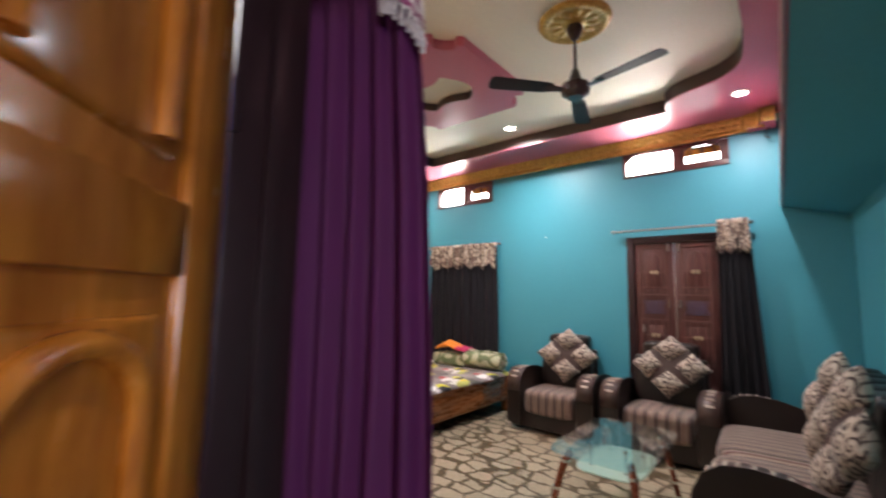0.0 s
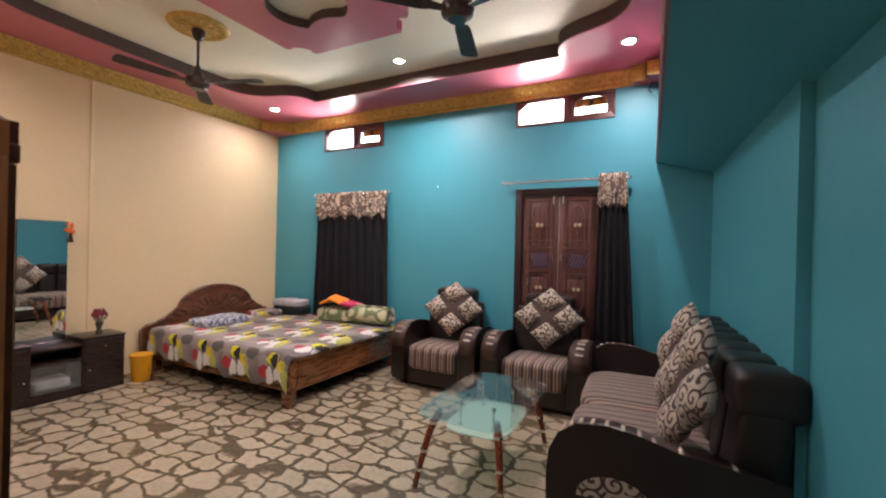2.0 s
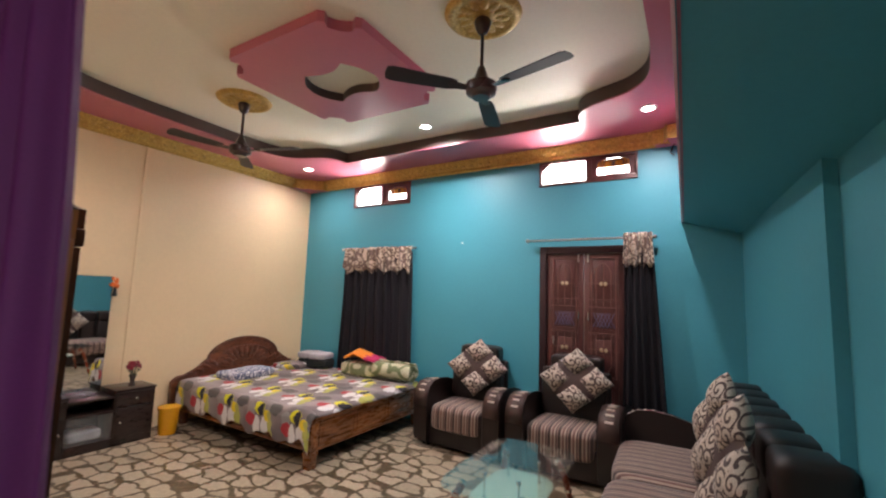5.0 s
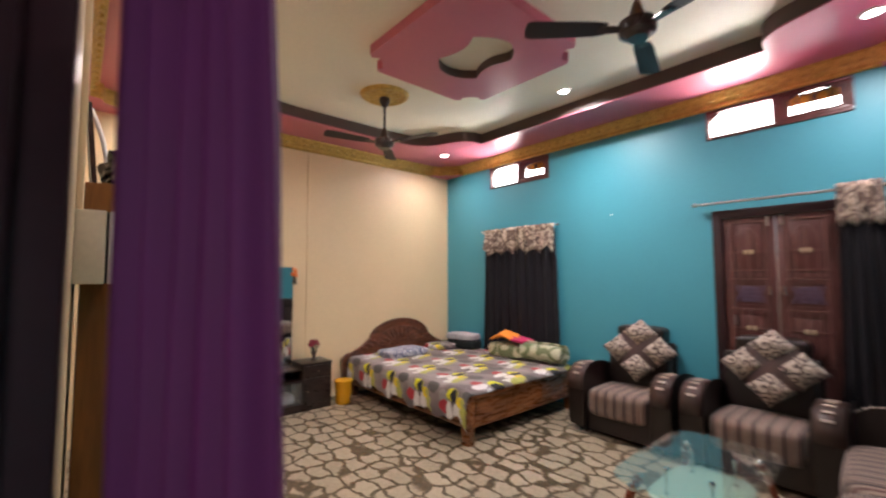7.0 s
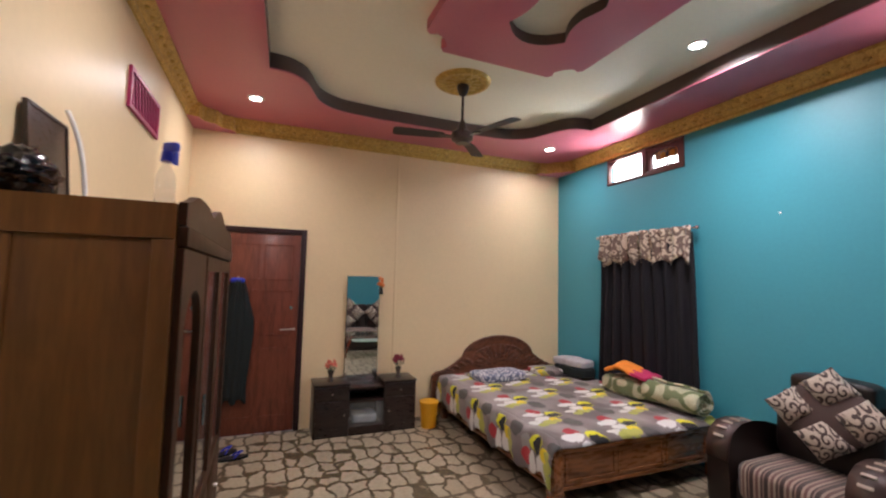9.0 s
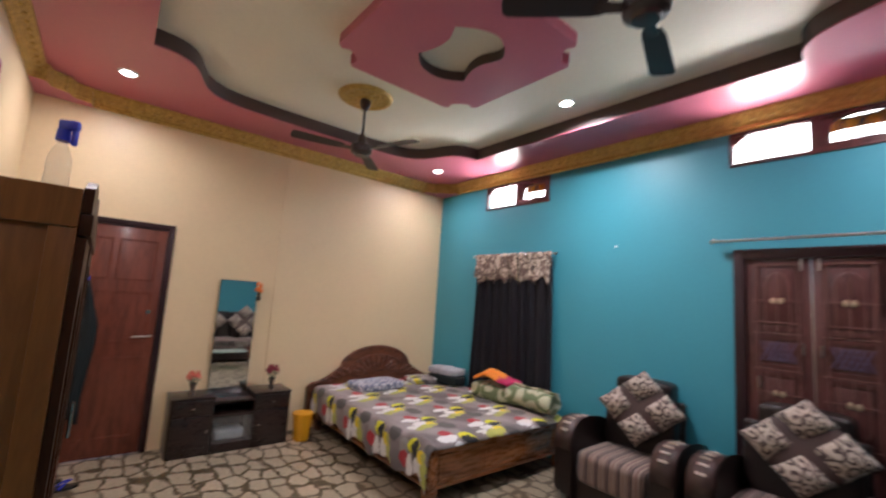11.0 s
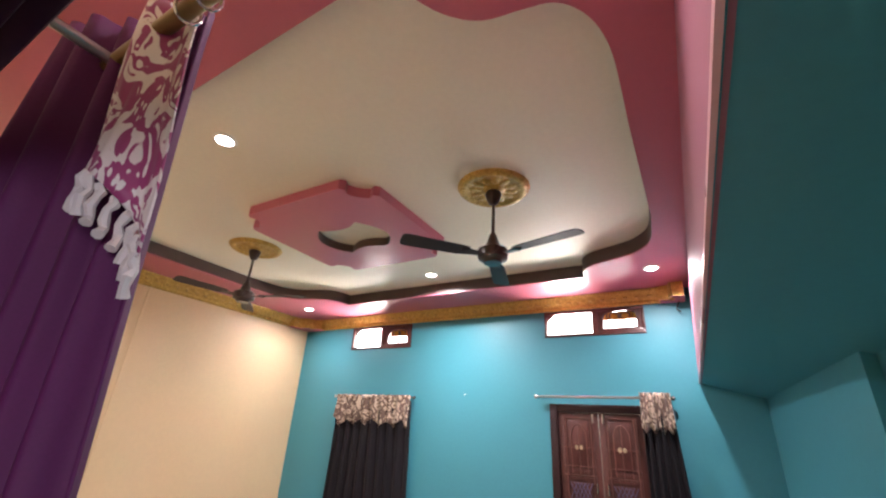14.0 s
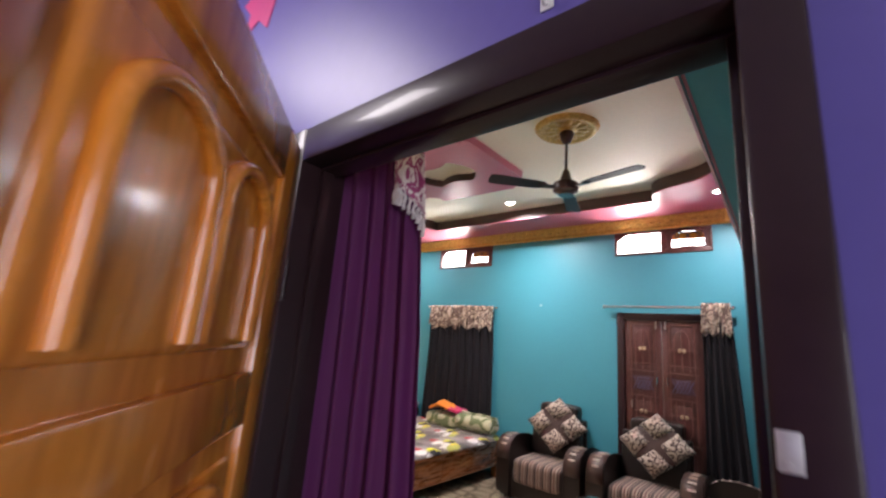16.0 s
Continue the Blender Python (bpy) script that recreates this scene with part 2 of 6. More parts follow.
def make_scroll(name, ground, figure, scale=9.0, rough=0.7, bias=0.35):
    """Woven scroll pattern: curling bands of one colour on another."""
    m, nt, b = principled(name)
    v = coords(nt)
    cell = node(nt, "ShaderNodeTexVoronoi", Scale=scale, Randomness=0.55)
    nt.links.new(v, cell.inputs["Vector"])
    wob = node(nt, "ShaderNodeTexNoise", Scale=scale * 1.1, Detail=1.5, Distortion=0.8)
    nt.links.new(v, wob.inputs["Vector"])
    ph = maths(nt, "MULTIPLY_ADD", cell.outputs["Distance"], 13.0, maths(nt, "MULTIPLY", wob.outputs[0], 8.0))
    f = maths(nt, "MULTIPLY_ADD", maths(nt, "SINE", ph), 3.0, bias, clamp=True)
    weave = node(nt, "ShaderNodeTexNoise", Scale=250.0, Detail=2.0)
    nt.links.new(v, weave.inputs["Vector"])
    g = ramp(nt, weave.outputs[0], [(0.3, [c * 0.75 for c in ground]), (0.7, [min(1, c * 1.2) for c in ground])])
    nt.links.new(mixer(nt, f, figure, g), b.inputs["Base Color"])
    b.inputs["Roughness"].default_value, b.inputs["Sheen Weight"].default_value = rough, 0.2
    bump(nt, b, weave.outputs[0], 0.3, 0.002)
    return m


def make_curls(name, ground, figure, scale=9.0, rough=0.7, bias=1.7):
    """Beige weave with dark single-armed curls, one to a cell, and small comma strokes between."""
    m, nt, b = principled(name)
    sep = nt.nodes.new("ShaderNodeSeparateXYZ")
    nt.links.new(coords(nt), sep.inputs[0])
    flat = nt.nodes.new("ShaderNodeCombineXYZ")
    nt.links.new(maths(nt, "MULTIPLY", maths(nt, "ADD", sep.outputs[0], sep.outputs[1]), scale), flat.inputs[0])
    nt.links.new(maths(nt, "MULTIPLY", sep.outputs[2], scale), flat.inputs[1])
    cell = node(nt, "ShaderNodeTexVoronoi", Scale=1.0, Randomness=0.35)
    nt.links.new(flat.outputs[0], cell.inputs["Vector"])
    off = nt.nodes.new("ShaderNodeVectorMath")
    off.operation = "SUBTRACT"
    nt.links.new(flat.outputs[0], off.inputs[0]), nt.links.new(cell.outputs["Position"], off.inputs[1])
    o2 = nt.nodes.new("ShaderNodeSeparateXYZ")
    nt.links.new(off.outputs[0], o2.inputs[0])
    ang = maths(nt, "ARCTAN2", o2.outputs[1], o2.outputs[0])
    tint = nt.nodes.new("ShaderNodeSeparateColor")
    nt.links.new(cell.outputs["Color"], tint.inputs[0])
    ph = maths(nt, "ADD", maths(nt, "MULTIPLY_ADD", cell.outputs["Distance"], 15.0, ang), maths(nt, "MULTIPLY", tint.outputs[0], 6.28))
    f = maths(nt, "MULTIPLY_ADD", maths(nt, "SINE", ph), 4.0, bias, clamp=True)
    weave = node(nt, "ShaderNodeTexNoise", Scale=250.0, Detail=2.0)
    nt.links.new(coords(nt), weave.inputs["Vector"])
    g = ramp(nt, weave.outputs[0], [(0.3, [c * 0.75 for c in ground]), (0.7, [min(1, c * 1.2) for c in ground])])
    nt.links.new(mixer(nt, f, figure, g), b.inputs["Base Color"])
    b.inputs["Roughness"].default_value, b.inputs["Sheen Weight"].default_value = rough, 0.2
    bump(nt, b, weave.outputs[0], 0.3, 0.002)
    return m


def make_damask():
    """White satin with flame-like magenta leaves that run upwards."""
    m, nt, b = principled("magenta_white_damask")
    n = node(nt, "ShaderNodeTexNoise", Scale=23.0, Detail=1.5, Distortion=2.2)
    nt.links.new(coords(nt, (1.25, 1.25, 0.62)), n.inputs["Vector"])
    edge = node(nt, "ShaderNodeTexNoise", Scale=60.0, Detail=2.0)
    nt.links.new(coords(nt), edge.inputs["Vector"])
    f = maths(nt, "MULTIPLY_ADD", maths(nt, "SINE", maths(nt, "MULTIPLY_ADD", n.outputs[0], 19.0, edge.outputs[0])), 3.2, 0.75, clamp=True)
    nt.links.new(mixer(nt, f, (0.34, 0.045, 0.17), (0.80, 0.74, 0.73)), b.inputs["Base Color"])
    b.inputs["Roughness"].default_value, b.inputs["Sheen Weight"].default_value = 0.5, 0.2
    bump(nt, b, edge.outputs[0], 0.3, 0.002)
    return m


def make_stripes(name, axis, stops, period):
    """Striped upholstery cloth across one axis."""
    m, nt, b = principled(name)
    sep = nt.nodes.new("ShaderNodeSeparateXYZ")
    nt.links.new(coords(nt), sep.inputs[0])
    f = maths(nt, "FRACT", maths(nt, "MULTIPLY", sep.outputs[axis], 1.0 / period))
    nt.links.new(ramp(nt, f, stops, True), b.inputs["Base Color"])
    weave = node(nt, "ShaderNodeTexNoise", Scale=280.0, Detail=2.0)
    nt.links.new(coords(nt), weave.inputs["Vector"])
    b.inputs["Roughness"].default_value, b.inputs["Sheen Weight"].default_value = 0.75, 0.25
    bump(nt, b, weave.outputs[0], 0.35, 0.002)
    return m


def make_spread():
    """Grey printed bedspread: rows of a leaf-and-disc figure in yellow, black, white, red and lime."""
    m, nt, b = principled("printed_grey_bedspread")
    sep = nt.nodes.new("ShaderNodeSeparateXYZ")
    nt.links.new(coords(nt), sep.inputs[0])
    wob = node(nt, "ShaderNodeTexNoise", Scale=14.0, Detail=2.0)
    nt.links.new(coords(nt), wob.inputs["Vector"])
    v0 = maths(nt, "ADD", sep.outputs[1], sep.outputs[2])       # runs on down the side
    u0 = sep.outputs[0]
    cu, cv = 0.50, 0.47
    row = maths(nt, "FLOOR", maths(nt, "MULTIPLY", v0, 1 / cv))
    shift = maths(nt, "MULTIPLY", maths(nt, "FRACT", maths(nt, "MULTIPLY", row, 0.5)), 0.62)
    fu = maths(nt, "FRACT", maths(nt, "ADD", maths(nt, "MULTIPLY", u0, 1 / cu), shift))
    fv = maths(nt, "FRACT", maths(nt, "MULTIPLY", v0, 1 / cv))
    fu = maths(nt, "MULTIPLY_ADD", wob.outputs[0], 0.14, maths(nt, "ADD", fu, -0.07))
    fv = maths(nt, "MULTIPLY_ADD", wob.outputs[0], -0.12, maths(nt, "ADD", fv, 0.06))
    big = node(nt, "ShaderNodeTexNoise", Scale=2.2, Detail=2.0)
    nt.links.new(coords(nt), big.inputs["Vector"])
    col = ramp(nt, big.outputs[0], [(0.38, (0.15, 0.122, 0.120)), (0.50, (0.24, 0.200, 0.197)), (0.62, (0.33, 0.278, 0.272))])
    figure = [  # centre u, v, half width, half height, colour
        (0.80, 0.80, 0.19, 0.17, (0.105, 0.095, 0.090)), (0.12, 0.62, 0.12, 0.20, (0.30, 0.275, 0.265)),
        (0.14, 0.46, 0.15, 0.13, (0.42, 0.030, 0.040)), (0.30, 0.36, 0.10, 0.22, (0.72, 0.70, 0.69)),
        (0.52, 0.42, 0.12, 0.18, (0.70, 0.68, 0.67)), (0.68, 0.42, 0.09, 0.14, (0.46, 0.45, 0.10)),
        (0.62, 0.16, 0.07, 0.14, (0.66, 0.64, 0.62)), (0.74, 0.24, 0.08, 0.10, (0.40, 0.40, 0.09)),
        (0.36, 0.74, 0.16, 0.16, (0.70, 0.66, 0.015)), (0.41, 0.72, 0.085, 0.165, (0.016, 0.015, 0.017)),
        (0.60, 0.60, 0.12, 0.115, (0.78, 0.60, 0.015)), (0.66, 0.60, 0.05, 0.10, (0.45, 0.43, 0.10))]
    for pu, pv, ru, rv, c in figure:
        du = maths(nt, "MULTIPLY", maths(nt, "SUBTRACT", fu, pu), 1 / ru)
        dv = maths(nt, "MULTIPLY", maths(nt, "SUBTRACT", fv, pv), 1 / rv)
        d = maths(nt, "ADD", maths(nt, "MULTIPLY", du, du), maths(nt, "MULTIPLY", dv, dv))
        f = maths(nt, "MULTIPLY_ADD", d, -9.0, 8.4, clamp=True)
        col = mixer(nt, f, col, c)
    nt.links.new(col, b.inputs["Base Color"])
    b.inputs["Roughness"].default_value, b.inputs["Sheen Weight"].default_value = 0.85, 0.1
    weave = node(nt, "ShaderNodeTexNoise", Scale=200.0, Detail=2.0)
    nt.links.new(coords(nt), weave.inputs["Vector"])
    bump(nt, b, weave.outputs[0], 0.25, 0.002)
    return m


def make_glass(name, colour, rough=0.02, alpha=0.25):
    """Thin glass: clear body with a mirror gloss on top."""
    m, nt, b = principled(name)
    out = nt.nodes["Material Output"]
    clear = node(nt, "ShaderNodeBsdfTransparent", Color=(*colour, 1))
    gloss = node(nt, "ShaderNodeBsdfGlossy", Color=(1, 1, 1, 1), Roughness=rough)
    body = node(nt, "ShaderNodeBsdfDiffuse", Color=(*[c * 0.8 for c in colour], 1))
    m1 = node(nt, "ShaderNodeMixShader", Fac=alpha)
    nt.links.new(clear.outputs[0], m1.inputs[1]), nt.links.new(body.outputs[0], m1.inputs[2])
    lw = node(nt, "ShaderNodeLayerWeight", Blend=0.5)
    fres = maths(nt, "MULTIPLY_ADD", maths(nt, "POWER", lw.outputs["Facing"], 3.8), 0.9, 0.05)
    m2 = nt.nodes.new("ShaderNodeMixShader")
    nt.links.new(fres, m2.inputs[0])
    nt.links.new(m1.outputs[0], m2.inputs[1]), nt.links.new(gloss.outputs[0], m2.inputs[2])
    nt.links.new(m2.outputs[0], out.inputs[0])
    return m


def make_glow(name, colour, strength):
    m, nt, b = principled(name)
    b.inputs["Base Color"].default_value = (*colour, 1)
    b.inputs["Emission Color"].default_value = (*colour, 1)
    b.inputs["Emission Strength"].default_value = strength
    return m


def make_mirror():
    m, nt, b = principled("mirror_silver")
    b.inputs["Base Color"].default_value = (0.86, 0.88, 0.87, 1)
    b.inputs["Metallic"].default_value, b.inputs["Roughness"].default_value = 1.0, 0.02
    return m


GOLD, FLOOR_VINYL, SPREAD, MIRROR = make_gold(), make_floor(), make_spread(), make_mirror()
SCROLL = make_curls("beige_curl_weave", (0.44, 0.36, 0.29), (0.045, 0.023, 0.019), 12.5, 0.7)
SCROLL_GREY = make_curls("grey_curl_weave", (0.33, 0.30, 0.26), (0.045, 0.030, 0.026), 10.5, 0.7)
BAND = plain("brown_cushion_cloth", (0.060, 0.033, 0.028), 0.7, relief=0.2)
PAD = plain("glossy_brown_pad", (0.060, 0.034, 0.029), 0.34, big=6, fine=200, vary=0.25, relief=0.2)
BAR = plain("pale_beige_cloth", (0.50, 0.41, 0.34), 0.7, relief=0.2)
DAMASK = make_damask()
VALANCE = make_scroll("beige_brocade", (0.54, 0.44, 0.34), (0.13, 0.082, 0.062), 12.0, 0.5)
GREEN_BLANKET = make_scroll("green_fleece", (0.50, 0.49, 0.33), (0.15, 0.185, 0.085), 4.2, 0.9, 1.3)
PILLOW_PRINT = make_scroll("white_blue_print", (0.66, 0.66, 0.70), (0.13, 0.15, 0.24), 16.0, 0.8)
STRIPE_STOPS = [(0.0, (0.040, 0.020, 0.017)), (0.26, (0.30, 0.215, 0.17)), (0.42, (0.12, 0.055, 0.046)), (0.60, (0.32, 0.24, 0.19)), (0.76, (0.060, 0.030, 0.026)), (0.90, (0.23, 0.15, 0.12))]
STRIPE_X = make_stripes("brown_striped_cloth", 0, STRIPE_STOPS, 0.088)
GLASS_TABLE = make_glass("green_table_glass", (0.93, 0.98, 0.955), 0.015, 0.012)
GLASS_FROST = make_glass("frosted_green_glass", (0.70, 0.92, 0.82), 0.30, 0.52)
GLASS_CLEAR = make_glass("clear_glass", (0.93, 0.95, 0.94), 0.02, 0.05)
LED = make_glow("led_diffuser", (1.0, 0.96, 0.90), 30.0)
SKY_GLOW = make_glow("bright_sky_backdrop", (1.0, 0.99, 0.96), 9.0)


# ---- building helpers ----
def part(name, bm, material, parent=None, label="", smooth=38):
    me = bpy.data.meshes.new(name)
    bmesh.ops.recalc_face_normals(bm, faces=bm.faces)
    bm.to_mesh(me)
    bm.free()
    for mt in (material if isinstance(material, (list, tuple)) else [material]):
        me.materials.append(mt)
    me.shade_smooth()
    me.set_sharp_from_angle(angle=radians(smooth))
    ob = new(name, me)
    if parent:
        ob.parent = parent
    return tagged(ob, label)


def thing(name, label, category, at=(0, 0, 0), turn=0, group="", kind=""):
    ob = new(name)
    ob.matrix_world = pose(*at, 0, 0, turn)
    ob.empty_display_size = 0.1
    return tagged(ob, label, category, group, kind)


def solid(name, bm, material, label, category, group="", kind=""):
    return tagged(part(name, bm, material, None, label), label, category, group, kind)


def box(bm, x0, x1, y0, y1, z0, z1, bevel=0.0, seg=2):
    made = bmesh.ops.create_cube(bm, size=1.0)["verts"]
    for v in made:
        v.co = Vector((x0 + (v.co.x + 0.5) * (x1 - x0), y0 + (v.co.y + 0.5) * (y1 - y0), z0 + (v.co.z + 0.5) * (z1 - z0)))
    if bevel:
        edges = list({e for v in made for e in v.link_edges})
        bmesh.ops.bevel(bm, geom=edges, offset=bevel, segments=seg, profile=0.5, affect="EDGES")
    return bm


def boxed(*args, **kw):
    return box(bmesh.new(), *args, **kw)


def tube(bm, a, b, r0, r1=None, seg=16):
    a, b = Vector(a), Vector(b)
    r1 = r0 if r1 is None else r1
    q = (b - a).to_track_quat("Z", "Y").to_matrix().to_4x4()
    bmesh.ops.create_cone(bm, cap_ends=True, segments=seg, radius1=r0, radius2=r1, depth=(b - a).length,
                          matrix=Matrix.Translation((a + b) / 2) @ q)
    return bm


def sweep(bm, pts, radii, seg=10):
    """A round bar along a line of points."""
    pts = [Vector(p) for p in pts]
    rings = []
    for i, p in enumerate(pts):
        d = (pts[min(i + 1, len(pts) - 1)] - pts[max(i - 1, 0)]).normalized()
        side = d.orthogonal() if i == 0 else (side - d * side.dot(d)).normalized()
        side = side.normalized()
        up = d.cross(side)
        r = radii[i] if isinstance(radii, (list, tuple)) else radii
        rings.append([bm.verts.new(p + side * (r * math.cos(2 * math.pi * k / seg)) + up * (r * math.sin(2 * math.pi * k / seg))) for k in range(seg)])
    for lo, hi in zip(rings, rings[1:]):
        for k in range(seg):
            bm.faces.new((lo[k], lo[(k + 1) % seg], hi[(k + 1) % seg], hi[k]))
    bm.faces.new(list(reversed(rings[0]))), bm.faces.new(rings[-1])
    return bm


def lathe(bm, profile, at=(0, 0, 0), seg=24, closed=False):
    """Turn a list of (radius, height) about a vertical axis."""
    rings = []
    for r, h in profile:
        rings.append([bm.verts.new((at[0] + r * math.cos(2 * math.pi * i / seg), at[1] + r * math.sin(2 * math.pi * i / seg), at[2] + h)) for i in range(seg)])
    for lo, hi in zip(rings, rings[1:] + (rings[:1] if closed else [])):
        for i in range(seg):
            bm.faces.new((lo[i], lo[(i + 1) % seg], hi[(i + 1) % seg], hi[i]))
    if not closed:
        bm.faces.new(list(reversed(rings[0])))
        bm.faces.new(rings[-1])
    return bm


def slab(bm, outline, z0, z1, holes=(), plane="xy"):
    """A plate of the given outline between two levels; holes go through it. plane: the outline's two axes."""
    def place(p, h):
        return {"xy": (p[0], p[1], h), "yz": (h, p[0], p[1]), "xz": (p[0], h, p[1])}[plane]
    caps = []
    for h in (z0, z1):
        edges = []
        for loop in (outline, *holes):
            vs = [bm.verts.new(place(p, h)) for p in loop]
            edges += [bm.edges.new((vs[i], vs[(i + 1) % len(vs)])) for i in range(len(vs))]
            caps.append(vs)
        bmesh.ops.triangle_fill(bm, use_beauty=True, edges=edges)
    n = 1 + len(holes)
    for lo, hi in zip(caps[:n], caps[n:]):
        for i in range(len(lo)):
            bm.faces.new((lo[i], lo[(i + 1) % len(lo)], hi[(i + 1) % len(lo)], hi[i]))
    return bm


def wall_with_holes(plane, outline, h0, h1, holes):
    return slab(bmesh.new(), outline, h0, h1, holes, plane)


def rect(a0, a1, b0, b1):
    return [(a0, b0), (a1, b0), (a1, b1), (a0, b1)]


def structure(name, bm, material, label="", category=""):
    return tagged(part(name, bm, material), label, category, "", "structure")


# ---- setting: floor, walls, beam ----
structure("floor", boxed(XW - 0.16, XE + 0.16, 0.498, YN + 0.16, -0.06, 0.0), FLOOR_VINYL, "pale pebble-print vinyl floor with dark joints", "floor")
structure("floor_hall", boxed(-2.4, 2.0, -3.1, 0.498, -0.06, 0.0), plain("grey_cement_floor", (0.25, 0.23, 0.21), 0.5), "plain grey hall floor", "floor")
VENTS = [(-4.12, -3.12, 2.750, 3.055), (-1.36, -0.355, 2.778, 3.055)]
NDOOR = (-1.342, -0.42, 2.108)
holes = [rect(a, b, c, d) for a, b, c, d in VENTS]
outline_n = [(XW - 0.16, 0.0), (NDOOR[0], 0.0), (NDOOR[0], NDOOR[2]), (NDOOR[1], NDOOR[2]), (NDOOR[1], 0.0), (XE + 0.16, 0.0), (XE + 0.16, 3.45), (XW - 0.16, 3.45)]
structure("wall_north", wall_with_holes("xz", outline_n, YN, YN + 0.10, holes), TEAL, "turquoise painted wall with two high ventilator windows", "wall")
WDOOR = (0.82, 1.69, 2.10)
outline_w = [(YS - 0.08, 0.0), (WDOOR[0], 0.0), (WDOOR[0], WDOOR[2]), (WDOOR[1], WDOOR[2]), (WDOOR[1], 0.0), (YN, 0.0), (YN, 3.45), (YS - 0.08, 3.45)]
structure("wall_west", wall_with_holes("yz", outline_w, XW - 0.16, XW, []), CREAM, "cream painted wall with a door", "wall")
structure("wall_west_column", boxed(XW + 0.001, XW + 0.012, 2.675, 2.705, 0.0, ZT + 0.05, 0.003), CREAM, "narrow cream strip down the wall", "wall")
outline_s = [(XW - 0.16, 0.0), (DX0 - 0.08, 0.0), (DX0 - 0.08, DZ + 0.08), (DX1 + 0.055, DZ + 0.08), (DX1 + 0.055, 0.0), (XE + 0.16, 0.0), (XE + 0.16, 3.45), (XW - 0.16, 3.45)]
structure("wall_south", wall_with_holes("xz", outline_s, YS - 0.07, YS, []), CREAM, "cream painted wall with the hall doorway", "wall")
def east(y, inset=0.0):
    """Inner face of the east wall, which runs a little askew."""
    return 0.47 + 0.045 * (YN - y) - inset


def beam_edge(y):
    return 0.015 + 0.0175 * (YN - y)


STEP_Y = 2.80
structure("wall_east", slab(bmesh.new(), [(east(YN) - 0.0, YN), (east(YN) + 0.25, YN), (east(YS) + 0.25, YS), (east(YS) + 0.05, YS), (east(STEP_Y) + 0.05, STEP_Y), (east(STEP_Y), STEP_Y)], 0.0, 3.45), TEAL, "dark turquoise painted wall with a shallow step", "wall")
bm = bmesh.new()
vs = []
for y in (YS, YN - 0.001):
    vs.append([bm.verts.new((x, y, z)) for x, z in ((beam_edge(y) + 0.066, 3.31), (beam_edge(y) + 0.004, BEAM_Z), (east(y) + 0.06, BEAM_Z - 0.135), (east(y) + 0.06, 3.31))])
for k in range(4):
    bm.faces.new((vs[0][k], vs[0][(k + 1) % 4], vs[1][(k + 1) % 4], vs[1][k]))
bm.faces.new(vs[0]), bm.faces.new(list(reversed(vs[1])))
structure("beam", bm, TEAL, "deep turquoise ceiling beam along the wall", "beam")
bm = bmesh.new()
vs = []
for y in (YS, YN - 0.002):
    e = beam_edge(y)
    vs.append([bm.verts.new((x, y, z)) for x, z in ((e + 0.052, ZR + 0.05), (e - 0.004, BEAM_Z + 0.014), (e + 0.008, BEAM_Z - 0.002), (e + 0.016, BEAM_Z - 0.005), (e + 0.075, ZR + 0.05))])
for k in range(5):
    bm.faces.new((vs[0][k], vs[0][(k + 1) % 5], vs[1][(k + 1) % 5], vs[1][k]))
bm.faces.new(vs[0]), bm.faces.new(list(reversed(vs[1])))
# border pink with less red: the bluish reflection is put into the colour
structure("beam_face", bm, plain("mauve_tinted_pink", (0.40, 0.15, 0.22), 0.5, vary=0.05, relief=0.0, swing=0.04), "pink beam face, tinted mauve for the bluish reflection", "trim")
bm = bmesh.new()
vs = []
for y in (YS, YN - 0.003):
    e = beam_edge(y)
    vs.append([bm.verts.new((x, y, z)) for x, z in ((e - 0.007, BEAM_Z + 0.018), (e - 0.007, BEAM_Z - 0.001), (e + 0.003, BEAM_Z - 0.006), (e + 0.003, BEAM_Z + 0.018))])
for k in range(4):
    bm.faces.new((vs[0][k], vs[0][(k + 1) % 4], vs[1][(k + 1) % 4], vs[1][k]))
bm.faces.new(vs[0]), bm.faces.new(list(reversed(vs[1])))
structure("beam_edge_trim", bm, plain("pale_pink_paint", (0.72, 0.42, 0.46), 0.3, vary=0.05, relief=0.0), "thin pale pink edge of the beam", "trim")

# ---- ceiling: pink border with a wavy cut-out, sunken centre, central rosette ----
CX, CY = -2.25, 2.83


def corner_wave(sx, sy):
    """From the kink on the long side to the end of the short side, round one corner."""
    pts = [(1.47, 1.57), (1.49, 1.43), (1.56, 1.32), (1.68, 1.25), (1.82, 1.20), (1.95, 1.14), (2.06, 1.02), (2.11, 0.88), (2.13, 0.70), (2.145, 0.50)]
    if sx > 0 > sy:
        pts = [(1.53, 1.56), (1.57, 1.45), (1.64, 1.34), (1.75, 1.26), (1.90, 1.235), (2.01, 1.21), (2.09, 1.13), (2.135, 1.01), (2.15, 0.85), (2.145, 0.50)]
    long = 1.065 if sx > 0 > sy else 1.0        # this corner reaches further
    return [(CX + sx * x, CY + sy * y * long) for x, y in pts]


def smooth_line(pts, n=4):
    out = []
    for i in range(len(pts) - 1):
        p0, p1, p2, p3 = (Vector(pts[max(0, min(len(pts) - 1, i + k))]) for k in (-1, 0, 1, 2))
        for s in range(n):
            t = s / n
            out.append(tuple(0.5 * (2 * p1 + (p2 - p0) * t + (2 * p0 - 5 * p1 + 4 * p2 - p3) * t * t + (3 * p1 - p0 - 3 * p2 + p3) * t ** 3)))
    return out + [tuple(pts[-1])]


